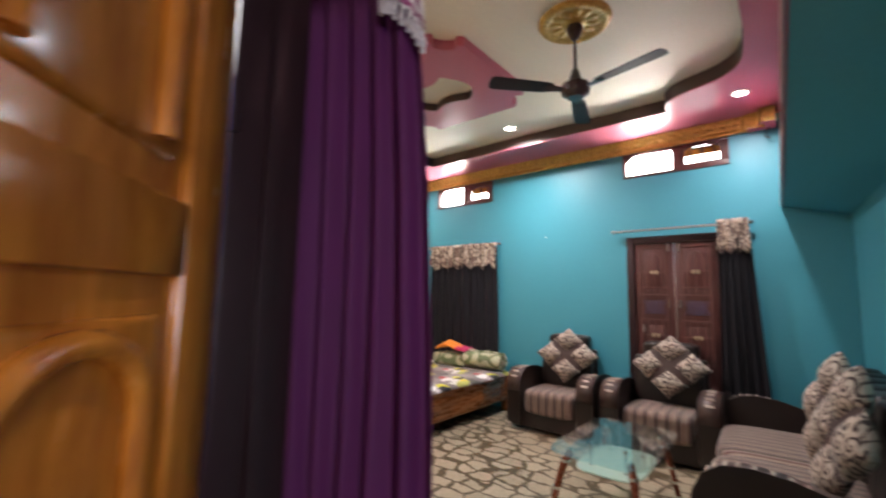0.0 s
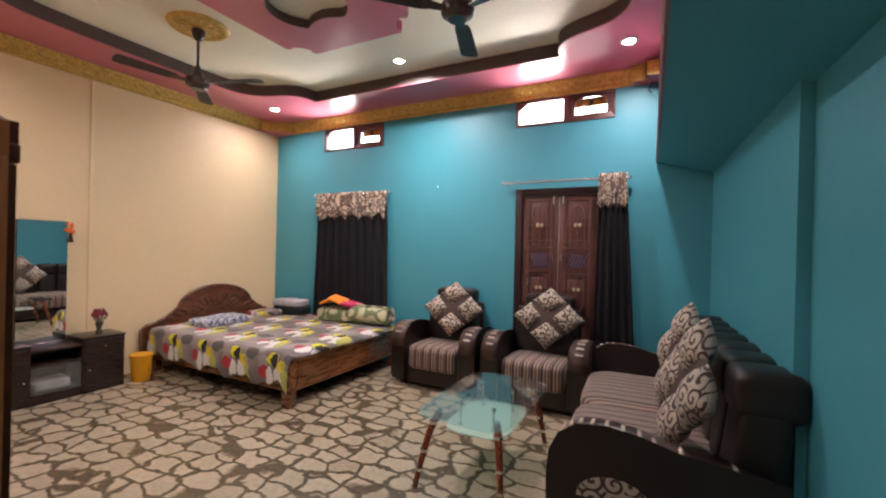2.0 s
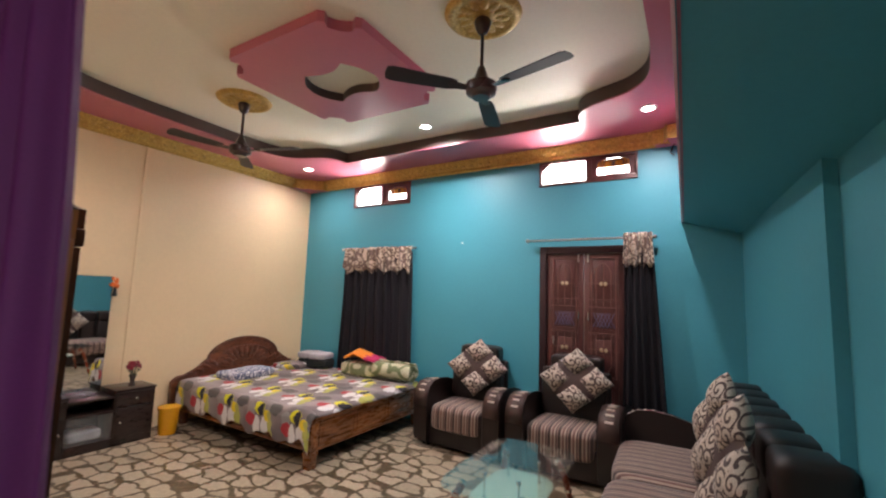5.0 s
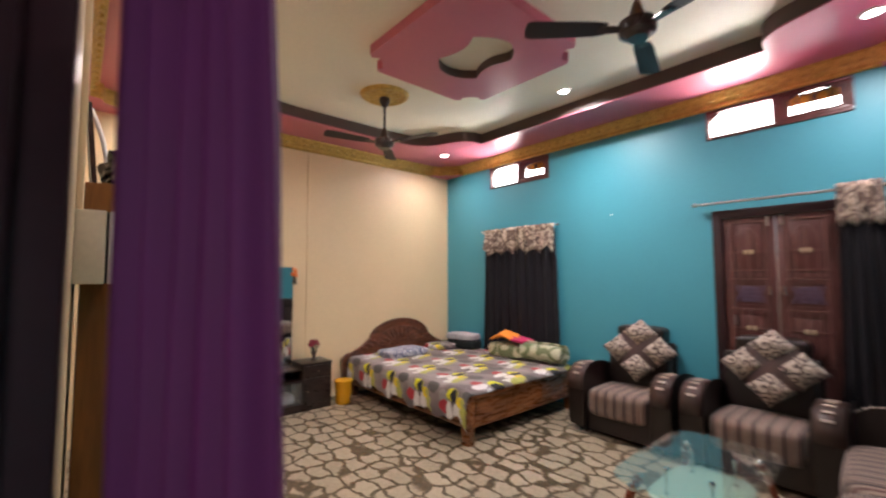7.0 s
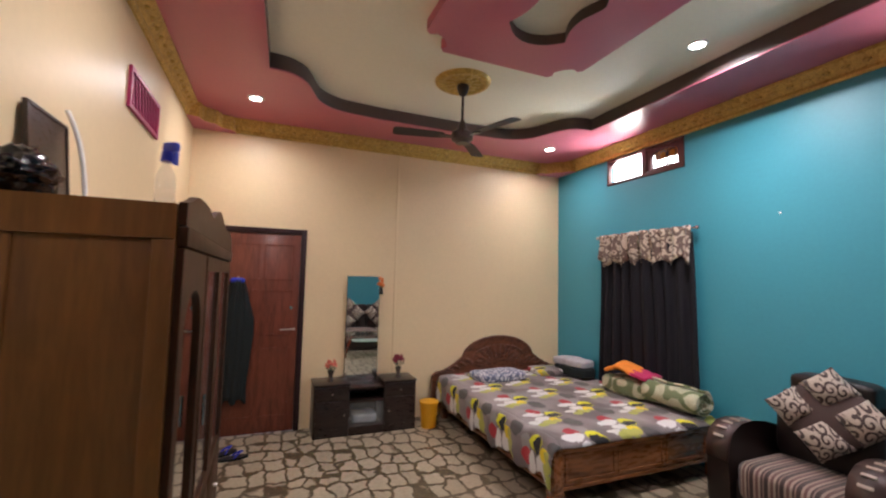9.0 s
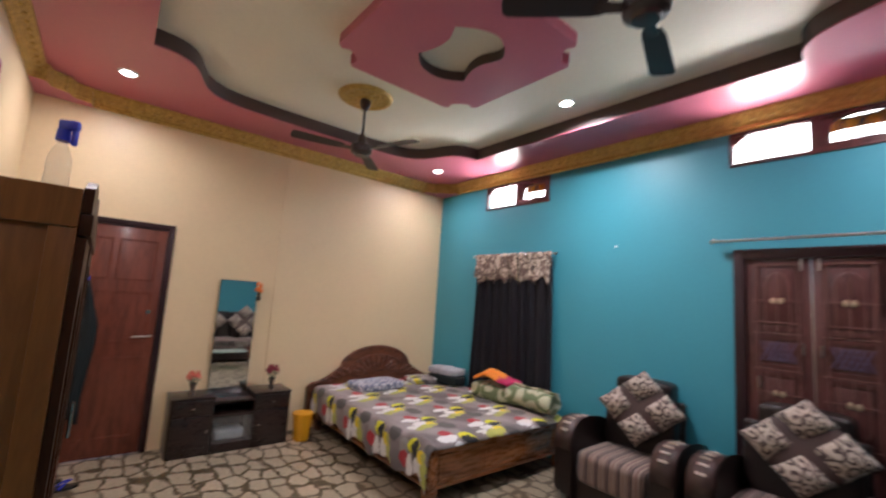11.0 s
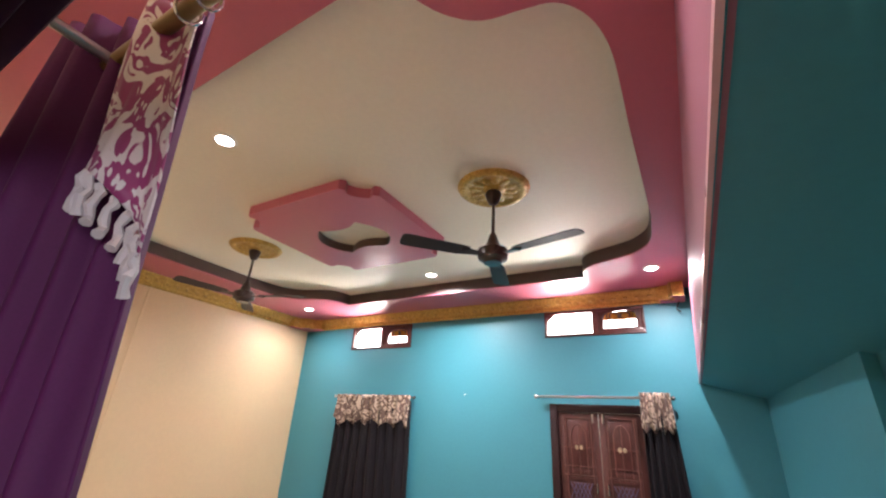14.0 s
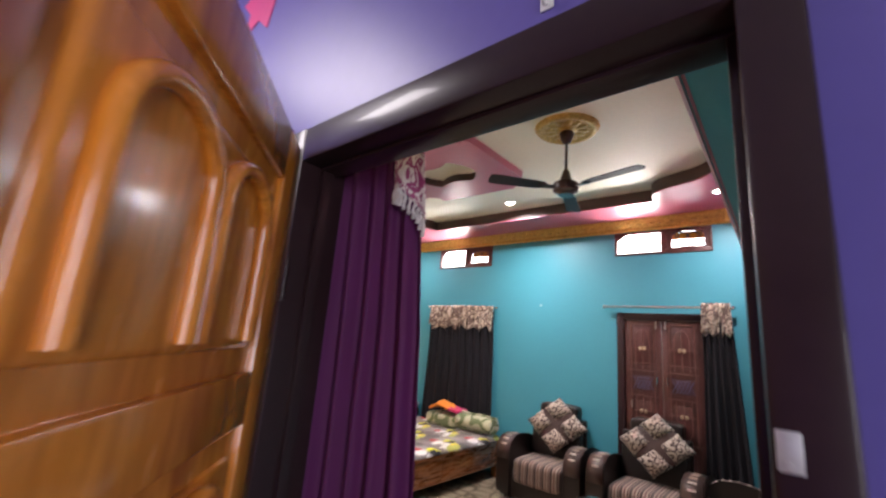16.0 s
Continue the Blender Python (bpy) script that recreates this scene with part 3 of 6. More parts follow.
cutout = (smooth_line(corner_wave(1, 1)) + list(reversed(smooth_line(corner_wave(1, -1))))
          + smooth_line(corner_wave(-1, -1)) + list(reversed(smooth_line(corner_wave(-1, 1)))))
structure("ceiling_border", slab(bmesh.new(), [(XW, YS), (beam_edge(YS) + 0.055, YS), (beam_edge(YN) + 0.055, YN), (XW, YN)], ZR, ZR + 0.012, [cutout]), PINK, "pink painted dropped ceiling border", "ceiling")
bm = bmesh.new()
loops = [[bm.verts.new((CX + (x - CX) * k, CY + (y - CY) * k, z)) for x, y in cutout] for k, z in ((1.0, ZR + 0.010), (1.0, ZC + 0.005), (1.006, ZC + 0.005), (1.006, ZR + 0.012))]
for lo, hi in zip(loops, loops[1:]):
    for i in range(len(lo)):
        bm.faces.new((lo[i], lo[(i + 1) % len(lo)], hi[(i + 1) % len(lo)], hi[i]))
structure("ceiling_step_trim", bm, STEP_BROWN, "dark brown edge of the dropped border", "trim")
structure("ceiling", boxed(XW - 0.16, XE + 0.16, YS - 0.08, YN + 0.16, ZC, ZC + 0.15), OFFWHITE, "off-white sunken ceiling centre", "ceiling")

RX0, RX1, RY0, RY1 = -3.04, -1.71, 2.23, 3.53
def rosette_outline():
    pts, r = [], 0.20
    for (cx, cy), a0 in (((RX1, RY1), 270), ((RX0, RY1), 0), ((RX0, RY0), 90), ((RX1, RY0), 180)):
        arc = []
        for i in range(9):
            a = radians(a0 - 90 * i / 8)
            wob = r * (1.0 + 0.05 * math.sin(math.pi * i / 8) - (0.16 if i in (1, 7) else 0))
            arc.append((cx + wob * math.cos(a), cy + wob * math.sin(a)))
        pts += arc
    return pts


hole = []
for run in ([(-2.54, 2.68), (-2.65, 2.79), (-2.69, 2.92), (-2.66, 3.05), (-2.58, 3.15)], [(-2.58, 3.15), (-2.46, 3.095), (-2.33, 3.085), (-2.18, 3.13), (-2.08, 3.06)],
            [(-2.08, 3.06), (-2.02, 2.94), (-2.05, 2.80), (-2.14, 2.67)], [(-2.14, 2.67), (-2.26, 2.725), (-2.40, 2.725), (-2.54, 2.68)]):
    hole += smooth_line(run, 5)[:-1]
bm = slab(bmesh.new(), rosette_outline(), ZC - 0.075, ZC + 0.002, [hole])
bm.normal_update()
for f in bm.faces:
    f.material_index = 1 if abs(f.normal.z) < 0.5 and (f.calc_center_median().xy - Vector((-2.35, 2.91))).length < 0.46 else 0
structure("ceiling_rosette", bm, [PINK, STEP_BROWN], "pink dropped ceiling panel with a wavy hole", "ceiling")

# gold cornice with corner blocks
def cornice(name, a, b, inward):
    """A moulding along the foot of the border from a to b; inward points into the room."""
    a, b, n = Vector((*a, 0)), Vector((*b, 0)), Vector((*inward, 0))
    prof = [(0.002, ZT), (0.018, ZT), (0.030, ZT + 0.018), (0.026, ZT + 0.04), (0.048, ZT + 0.062), (0.062, ZT + 0.10), (0.085, ZT + 0.118), (0.088, ZR - 0.002), (0.002, ZR - 0.002)]
    bm = bmesh.new()
    ends = [[bm.verts.new((p + n * o) + Vector((0, 0, z))) for o, z in prof] for p in (a, b)]
    for i in range(len(prof)):
        bm.faces.new((ends[0][i], ends[0][(i + 1) % len(prof)], ends[1][(i + 1) % len(prof)], ends[1][i]))
    bm.faces.new(ends[0]), bm.faces.new(list(reversed(ends[1])))
    count = int((b - a).length / 0.11)
    d = (b - a) / count
    for i in range(count):
        c = a + d * (i + 0.5) + n * 0.047 + Vector((0, 0, ZT + 0.072))
        bmesh.ops.create_icosphere(bm, subdivisions=1, radius=0.016, matrix=Matrix.Translation(c) @ Matrix.Diagonal((1.8, 1.8, 0.9, 1)))
    return structure(name, bm, GOLD, "gold painted relief cornice", "trim")


K = 0.34
cornice("cornice_north", (XW + K, YN), (BEAM_X - K * 0.4, YN), (0, -1))
cornice("cornice_west", (XW, YS + K), (XW, YN - K), (1, 0))
cornice("cornice_south", (XW + K, YS), (BEAM_X, YS), (0, 1))
for nm, px, py, sx, sy in (("cornice_block_nw", XW, YN, 1, -1), ("cornice_block_sw", XW, YS, 1, 1), ("cornice_block_ne", BEAM_X, YN, -1, -1)):
    k = K if sx > 0 else K * 0.5
    wave = [(0.0, 0.0), (k + 0.05, 0.0), (k + 0.03, 0.10), (k * 0.80, 0.13), (k * 0.62, 0.24), (k * 0.45, k * 0.45), (0.24, k * 0.62), (0.13, k * 0.80), (0.10, k + 0.03), (0.0, k + 0.05)]
    bm = slab(bmesh.new(), [(px + sx * (0.002 + u), py + sy * (0.002 + v)) for u, v in wave], ZT - 0.004, ZR - 0.004)
    bm.normal_update()
    for f in bm.faces:
        f.material_index = 1 if f.normal.z < -0.5 or f.normal.z > 0.5 else 0
    structure(nm, bm, [GOLD, PINK], "gold edged corner block under the ceiling", "trim")

# ---- doorway to the hall, hall shell ----
outline_h = [(-2.4, 0.0), (DX0 - 0.08, 0.0), (DX0 - 0.08, DZ + 0.08), (DX1 + 0.055, DZ + 0.08), (DX1 + 0.055, 0.0), (2.0, 0.0), (2.0, 3.2), (-2.4, 3.2)]
structure("hall_wall_north", wall_with_holes("xz", outline_h, YH, YS - 0.072, []), PURPLE, "glossy purple painted hall wall", "wall")
structure("hall_wall_west", boxed(-2.55, -2.4, -3.1, YH + 0.04, 0, 3.2), PURPLE, "purple hall wall", "wall")
structure("hall_wall_south", boxed(-2.55, 2.15, -3.25, -3.1, 0, 3.2), PURPLE, "purple hall wall", "wall")
# the opening is made up, to go with the hall's fill lamp
structure("hall_wall_east", wall_with_holes("yz", [(-3.1, 0), (YH + 0.04, 0), (YH + 0.04, 3.2), (-3.1, 3.2)], 2.0, 2.12, [rect(-1.6, -0.4, 1.0, 2.3)]), PURPLE, "purple hall wall with an added, unseen window opening", "wall")
structure("hall_ceiling", boxed(-2.55, 2.15, -3.25, YH + 0.04, 3.2, 3.3), WHITE, "white hall ceiling", "ceiling")
hall_frame = thing("door_frame", "dark brown glossy wooden door frame", "door frame", (0, 0, 0), kind="structure")
Y0, Y1 = 0.42, 0.558
for nm, x0, x1 in (("jamb", DX0 - 0.075, DX0), ("jamb", DX1, DX1 + 0.062)):
    bm = bmesh.new()
    box(bm, x0, x1, Y0, Y1, 0.0, DZ + 0.09, 0.006)
    sx0, sx1 = (x1 - 0.002, x1 + 0.014) if x0 < -0.2 else (x0 - 0.014, x0 + 0.002)
    box(bm, sx0, sx1, Y0 + 0.060, Y1 - 0.045, 0.0, DZ, 0.003)
    part(nm, bm, FRAME_BROWN, hall_frame)
bm = bmesh.new()
box(bm, DX0 - 0.001, DX1 + 0.001, Y0 + 0.001, 0.547, DZ, DZ + 0.088, 0.005)
box(bm, DX0, DX1, Y0 + 0.055, 0.530, DZ - 0.008, DZ + 0.002, 0.003)
part("lintel", bm, FRAME_BROWN, hall_frame)
bm = bmesh.new()
box(bm, DX1 + 0.005, DX1 + 0.024, Y0 - 0.003, Y0 + 0.002, 1.550, 1.585, 0.001)
for z in (1.556, 1.579):
    tube(bm, (DX1 + 0.0145, Y0 - 0.005, z), (DX1 + 0.0145, Y0 - 0.002, z), 0.003)
part("strike_plate", bm, plain("worn_nickel", (0.72, 0.70, 0.68), 0.45, metal=0.5), hall_frame, "worn steel strike plate")

# hall door leaf: teak, partly open into the hall
leaf = thing("door_leaf", "varnished orange teak door with carved panels standing half open", "door", (DX0 + 0.004, Y0 - 0.003, 0.0), -42)
LW, LH, LT = 0.86, 2.075, 0.036
bm = bmesh.new()
for x0, x1, z0, z1 in ((0, 0.115, 0.01, LH), (LW - 0.115, LW, 0.01, LH), (0.114, LW - 0.114, LH - 0.12, LH), (0.114, LW - 0.114, 0.01, 0.19),
                       (0.114, LW - 0.114, 1.45, 1.55), (0.114, LW - 0.114, 0.80, 0.90)):
    box(bm, x0, x1, -LT, 0.0, z0, z1, 0.006)
part("stile_frame", bm, WOOD_LEAF, leaf)
for z0, z1 in ((1.56, LH - 0.13), (0.91, 1.44), (0.20, 0.79)):
    bm = boxed(0.105, LW - 0.105, -LT + 0.012, -0.014, z0 - 0.02, z1 + 0.02)
    box(bm, 0.15, LW - 0.15, -LT + 0.004, -0.004, z0 + 0.035, z1 - 0.035, 0.012, 3)
    part("panel", bm, WOOD_LEAF, leaf)
    for sgn in (-1, 1):
        cx, zc, rr = LW / 2 + sgn * 0.125, z1 - 0.14, 0.105
        line = [(cx + rr, 0.001, z0 + 0.05), (cx + rr, 0.001, zc - 0.03)] + [(cx + rr * math.cos(math.pi * k / 14), 0.001, zc + rr * 0.8 * math.sin(math.pi * k / 14)) for k in range(15)] + [(cx - rr, 0.001, zc - 0.03), (cx - rr, 0.001, z0 + 0.05)]
        part("carved_moulding", sweep(bmesh.new(), line, 0.014, 10), WOOD_LEAF, leaf)
bm = tube(bmesh.new(), (LW - 0.06, 0.0, 1.02), (LW - 0.06, 0.045, 1.02), 0.010)
box(bm, LW - 0.17, LW - 0.05, 0.038, 0.052, 1.010, 1.030, 0.005)
box(bm, LW - 0.085, LW - 0.035, -0.001, 0.006, 0.93, 1.10, 0.002)
part("door_handle", bm, STEEL, leaf, "steel lever handle")
for z in (0.25, 1.0, 1.75):
    part("hinge", tube(bmesh.new(), (-0.006, 0.004, z - 0.05), (-0.006, 0.004, z + 0.05), 0.007), FRAME_BROWN, leaf)
star = [(-1.02, 2.46), (-0.90, 2.51), (-0.82, 2.44), (-0.78, 2.57), (-0.70, 2.65), (-0.82, 2.67), (-0.88, 2.78), (-0.94, 2.67), (-1.06, 2.65), (-0.98, 2.57)]
sticker = slab(bmesh.new(), [(x - 0.27, z + 0.22) for x, z in star], YH - 0.004, YH + 0.001, (), "xz")
solid("wall_sticker", sticker, PEN_PINK, "pink star-shaped sticker on the purple wall", "sticker")

hook = thing("wall_hook", "small white plastic hook on the purple wall", "hook", (-0.013, YH, 2.195))
part("plate", boxed(-0.012, 0.012, -0.004, 0.0, -0.015, 0.015, 0.002), WHITE, hook)
part("peg", sweep(bmesh.new(), [(0, -0.003, -0.004), (0, -0.012, -0.010), (0, -0.018, -0.006), (0, -0.018, 0.002)], 0.003, 8), WHITE, hook)


# ---- curtains ----
def curtain_sheet(x0, x1, z0, z1, y, folds, depth, flare=0.0, hem=None, seed=1, nx=140, nz=26, tuck=0.0):
    """Hanging cloth in the xz plane with folds of uneven width that deepen downwards."""
    rnd = random.Random(seed)
    ph = [rnd.uniform(-0.5, 0.5) for _ in range(folds + 3)]
    bm = bmesh.new()
    grid = []
    for j in range(nz + 1):
        v = j / nz
        rowv = []
        for i in range(nx + 1):
            u = i / nx
            k = u * folds
            w = ph[int(k)] * (1 - k % 1) + ph[int(k) + 1] * (k % 1)
            s = math.sin(2 * math.pi * (k + 0.35 * w * (0.4 + 0.6 * v)))
            lo = z0 + (hem(u) if hem else 0.0)
            xx = x0 + (x1 - x0) * u + flare * v * (u - 0.25) + tuck * math.sin(math.pi * v) * (0.5 - u)
            rowv.append(bm.verts.new((xx, y + depth * s * (0.75 + 0.25 * v) + 0.35 * depth * math.sin(7 * u + 5 * v), z1 + (lo - z1) * v)))
        grid.append(rowv)
    for a, b in zip(grid, grid[1:]):
        for i in range(nx):
            bm.faces.new((a[i], a[i + 1], b[i + 1], b[i]))
    return bm


def cloth_part(name, bm, mt, parent, label="", thick=0.003):
    ob = part(name, bm, mt, parent, label, 80)
    md = ob.modifiers.new("thickness", "SOLIDIFY")
    md.thickness, md.offset = thick, 0.0
    return ob


def rod_part(parent, x0, x1, y, z, r, mt, name="rod"):
    bm = tube(bmesh.new(), (x0, y, z), (x1, y, z), r)
    for x, e in ((x0, -1), (x1, 1)):
        bmesh.ops.create_uvsphere(bm, u_segments=12, v_segments=8, radius=r * 1.9, matrix=Matrix.Translation((x + e * r, y, z)))
    return part(name, bm, mt, parent)


pc = thing("purple_curtain", "purple satin curtain with a damask valance drawn to one side", "curtain", (0, 0, 0))
CA, CB, RODY = Vector((-0.752, 0.614, 0)), Vector((-0.468, 0.714, 0)), 0.650
CL = (CB - CA).length
EDGE = [(0.0, 1.11), (1.30, 1.055), (1.65, 1.00), (1.90, 0.93), (2.30, 0.82), (2.60, 0.80)]     # height, share of the width reached


def reach(z):
    for (za, a), (zb, b) in zip(EDGE, EDGE[1:]):
        if z <= zb:
            return a + (b - a) * (z - za) / (zb - za)
    return EDGE[-1][1]


def hung(x0, x1, z0, z1, off, folds, depth, hem, seed, nx, nz):
    """Bunched cloth that hangs askew from the jamb into the room, gathered at the top."""
    bm = curtain_sheet(x0, x1, z0, z1, off, folds, depth, 0.0, hem, seed, nx, nz)
    d = (CB - CA).normalized()
    n = Vector((d.y, -d.x, 0))
    for v in bm.verts:
        u, o = v.co.x, v.co.y
        o += 0.012 * noise.noise((u * 12, v.co.z * 0.9, 3.1)) + 0.006 * noise.noise((u * 34, v.co.z * 1.4, 8.2)) + 0.003 * noise.noise((u * 90, v.co.z * 3.0, 1.2))
        p = CA + d * u * reach(v.co.z) + n * o
        v.co = Vector((p.x, p.y, v.co.z))
    return bm


cloth_part("curtain_cloth", hung(0.0, CL - 0.005, 0.04, 2.33, 0.0, 5, 0.018, None, 5, 200, 60), CURTAIN_PURPLE, pc)
VAL = hung(CL - 0.084, CL + 0.014, 2.035, 2.30, 0.034, 1, 0.012, lambda u: -0.095 * u * u, 9, 60, 16)
hem_line = [v.co.copy() for v in list(VAL.verts)[-61:]]
cloth_part("valance", VAL, DAMASK, pc, "magenta and white damask valance")
for i in range(10):
    p = hem_line[int(2 + 56 * i / 9)]
    line = [p + Vector((0.004 * math.sin(s * 1.7 + i), 0.003 * math.cos(s * 2 + i), -0.009 * s)) for s in range(6)]
    part("tassel", sweep(bmesh.new(), line, [0.004, 0.0055, 0.004, 0.0055, 0.0045, 0.006], 7), WHITE_CLOTH, pc, "white tassel")
rod_part(pc, -0.75, 0.34, RODY, 2.255, 0.011, plain("tarnished_brass", (0.30, 0.21, 0.10), 0.35, metal=0.8, vary=0.3, fine=40))
# row of added chrome rings that imitates the glints along the rod
for i in range(13):
    x = -0.55 + 0.062 * i + 0.012 * math.sin(i * 2.3)
    bm = sweep(bmesh.new(), [(x + 0.004 * math.sin(a), RODY + 0.0155 * math.cos(a), 2.2525 + 0.0155 * math.sin(a)) for a in [2 * math.pi * k / 14 for k in range(15)]], 0.0024, 7)
    part("rod_glint_ring", bm, CHROME, pc, "small shiny ring standing in for a glint on the rod")
for x in (-0.66, 0.31):
    bm = tube(bmesh.new(), (x, YS, 2.255), (x, RODY, 2.255), 0.008)
    box(bm, x - 0.02, x + 0.02, YS, YS + 0.012, 2.22, 2.29, 0.003)
    part("bracket", bm, STEEL, pc)


def zigzag(n, d):
    return lambda u: d * abs(((u * n) % 1) * 2 - 1) - d


wc = thing("window_curtain", "black-brown curtain with beige brocade zigzag valance", "curtain", (0, 0, 0))
cloth_part("curtain_cloth", curtain_sheet(-4.16, -3.00, 0.35, 2.10, 4.93, 9, 0.030, 0.10, None, 3), CURTAIN_DARK, wc)
cloth_part("valance", curtain_sheet(-4.16, -3.00, 1.88, 2.16, 4.905, 9, 0.032, 0.0, zigzag(5.5, 0.095), 3, 180, 8), VALANCE, wc, "beige brocade valance with pointed hem")
rod_part(wc, -4.20, -2.96, 4.925, 2.135, 0.010, STEEL)
dc = thing("door_curtain", "black curtain with beige valance pushed to one side", "curtain", (0, 0, 0))
cloth_part("curtain_cloth", curtain_sheet(-0.47, -0.23, 0.06, 2.14, 4.92, 5, 0.028, 0.17, None, 8, 100), CURTAIN_DARK, dc)
cloth_part("valance", curtain_sheet(-0.48, -0.23, 1.92, 2.215, 4.895, 5, 0.026, 0.02, zigzag(4, 0.05), 8, 100, 8), VALANCE, dc, "beige brocade valance")
rod_part(dc, -1.45, -0.22, 4.925, 2.17, 0.011, STEEL)
for th, xs, z in ((wc, (-4.15, -3.0), 2.135), (dc, (-1.40, -0.26), 2.17)):
    for x in xs:
        part("bracket", tube(bmesh.new(), (x, 4.92, z), (x, YN, z), 0.006), STEEL, th)

# ---- high ventilators in the north wall ----
for i, (x0, x1, z0, z1) in enumerate(VENTS):
    win = thing("window_%d" % (i + 1), "high wooden ventilator window, one half bright and open", "window", (0, 0, 0), kind="structure")
    xm = (x0 + x1) / 2 + 0.03
    bm = bmesh.new()
    for a, b, c, d in ((x0, x1, z0, z0 + 0.03), (x0, x1, z1 - 0.028, z1), (x0, x0 + 0.03, z0 + 0.028, z1 - 0.026), (x1 - 0.03, x1, z0 + 0.028, z1 - 0.026), (xm - 0.03, xm + 0.03, z0 + 0.028, z1 - 0.026)):
        box(bm, a, b, YN - 0.012, YN + 0.035, c, d, 0.004)
    part("window_frame", bm, WOOD_DOOR, win)
    # sash with a wide opening in the right half
    ax0, ax1, az0, az1 = xm + 0.025, x1 - 0.025, z0 + 0.025, z1 - 0.02
    cx, hw = (ax0 + ax1) / 2, (ax1 - ax0) * 0.37
    arch = [(cx - hw, az0 + 0.045), (cx + hw, az0 + 0.045), (cx + hw, az0 + 0.16)] + [(cx + hw * math.cos(a), az0 + 0.16 + 0.065 * math.sin(a) ** 0.7) for a in [math.pi * k / 12 for k in range(1, 12)]] + [(cx - hw, az0 + 0.16)]
    part("sash", slab(bmesh.new(), rect(ax0, ax1, az0, az1), YN + 0.005, YN + 0.04, [arch], "xz"), WOOD_DOOR, win, "carved sash with a wide arched opening")
    part("sash_sill", boxed(ax0, ax1, YN - 0.014, YN + 0.006, az0 - 0.004, az0 + 0.030, 0.004), WOOD_DOOR, win)
    bm = bmesh.new()
    for sgn in (-1, 1):
        ring = [(cx + sgn * (0.055 + 0.045 * math.cos(a)), YN + 0.055, az0 + 0.175 + 0.040 * math.sin(a)) for a in [-0.6 + 2 * math.pi * k / 16 * 0.85 for k in range(17)]]
        tail = [(cx + sgn * (0.100 - 0.085 * k / 6), YN + 0.055, az0 + 0.150 - 0.110 * k / 6 - 0.012 * math.sin(math.pi * k / 6)) for k in range(7)]
        sweep(bm, list(reversed(ring)) if sgn < 0 else ring, 0.0055, 6), sweep(bm, tail, 0.0055, 6)
        ring = [(cx + sgn * (0.040 + 0.028 * math.cos(a)), YN + 0.055, az0 + 0.075 + 0.026 * math.sin(a)) for a in [2 * math.pi * k / 12 for k in range(12)]]
        sweep(bm, ring, 0.005, 6)
        tube(bm, (cx + sgn * 0.125, YN + 0.055, az0 + 0.03), (cx + sgn * 0.125, YN + 0.055, az0 + 0.235), 0.005, seg=6)
    tube(bm, (cx, YN + 0.055, az0 + 0.03), (cx, YN + 0.055, az0 + 0.235), 0.005, seg=6)
    part("grille", bm, FRAME_BROWN, win, "scrolled iron grille")
    # made-up board: colours the upper opening and covers the bright sky behind
    bm = boxed(ax0 + 0.03, ax1 - 0.03, YN + 0.085, YN + 0.100, az0 + 0.145, az1, 0.003)
    part("shutter", bm, WOOD_LEAF, win, "orange board added outside the upper opening")
    # corner fillets of the left half
    bm = bmesh.new()
    lx0, lx1, lz1 = x0 + 0.028, xm - 0.028, z1 - 0.026
    slab(bm, [(lx0, lz1 - 0.07), (lx0 + 0.02, lz1 - 0.06), (lx0 + 0.05, lz1 - 0.03), (lx0 + 0.085, lz1 - 0.010), (lx0 + 0.09, lz1), (lx0, lz1)], YN + 0.01, YN + 0.035, (), "xz")
    part("spandrel", bm, WOOD_DOOR, win)
    pane = part("pane", boxed(lx0, lx1, YN + 0.040, YN + 0.043, z0 + 0.028, z1 - 0.026), GLASS_CLEAR, win)
    pane.visible_shadow = False

structure("backdrop_sky", boxed(-9.0, 2.5, YN + 0.90, YN + 0.92, 2.5, 5.5), SKY_GLOW, "overbright daylight outside the windows", "backdrop")

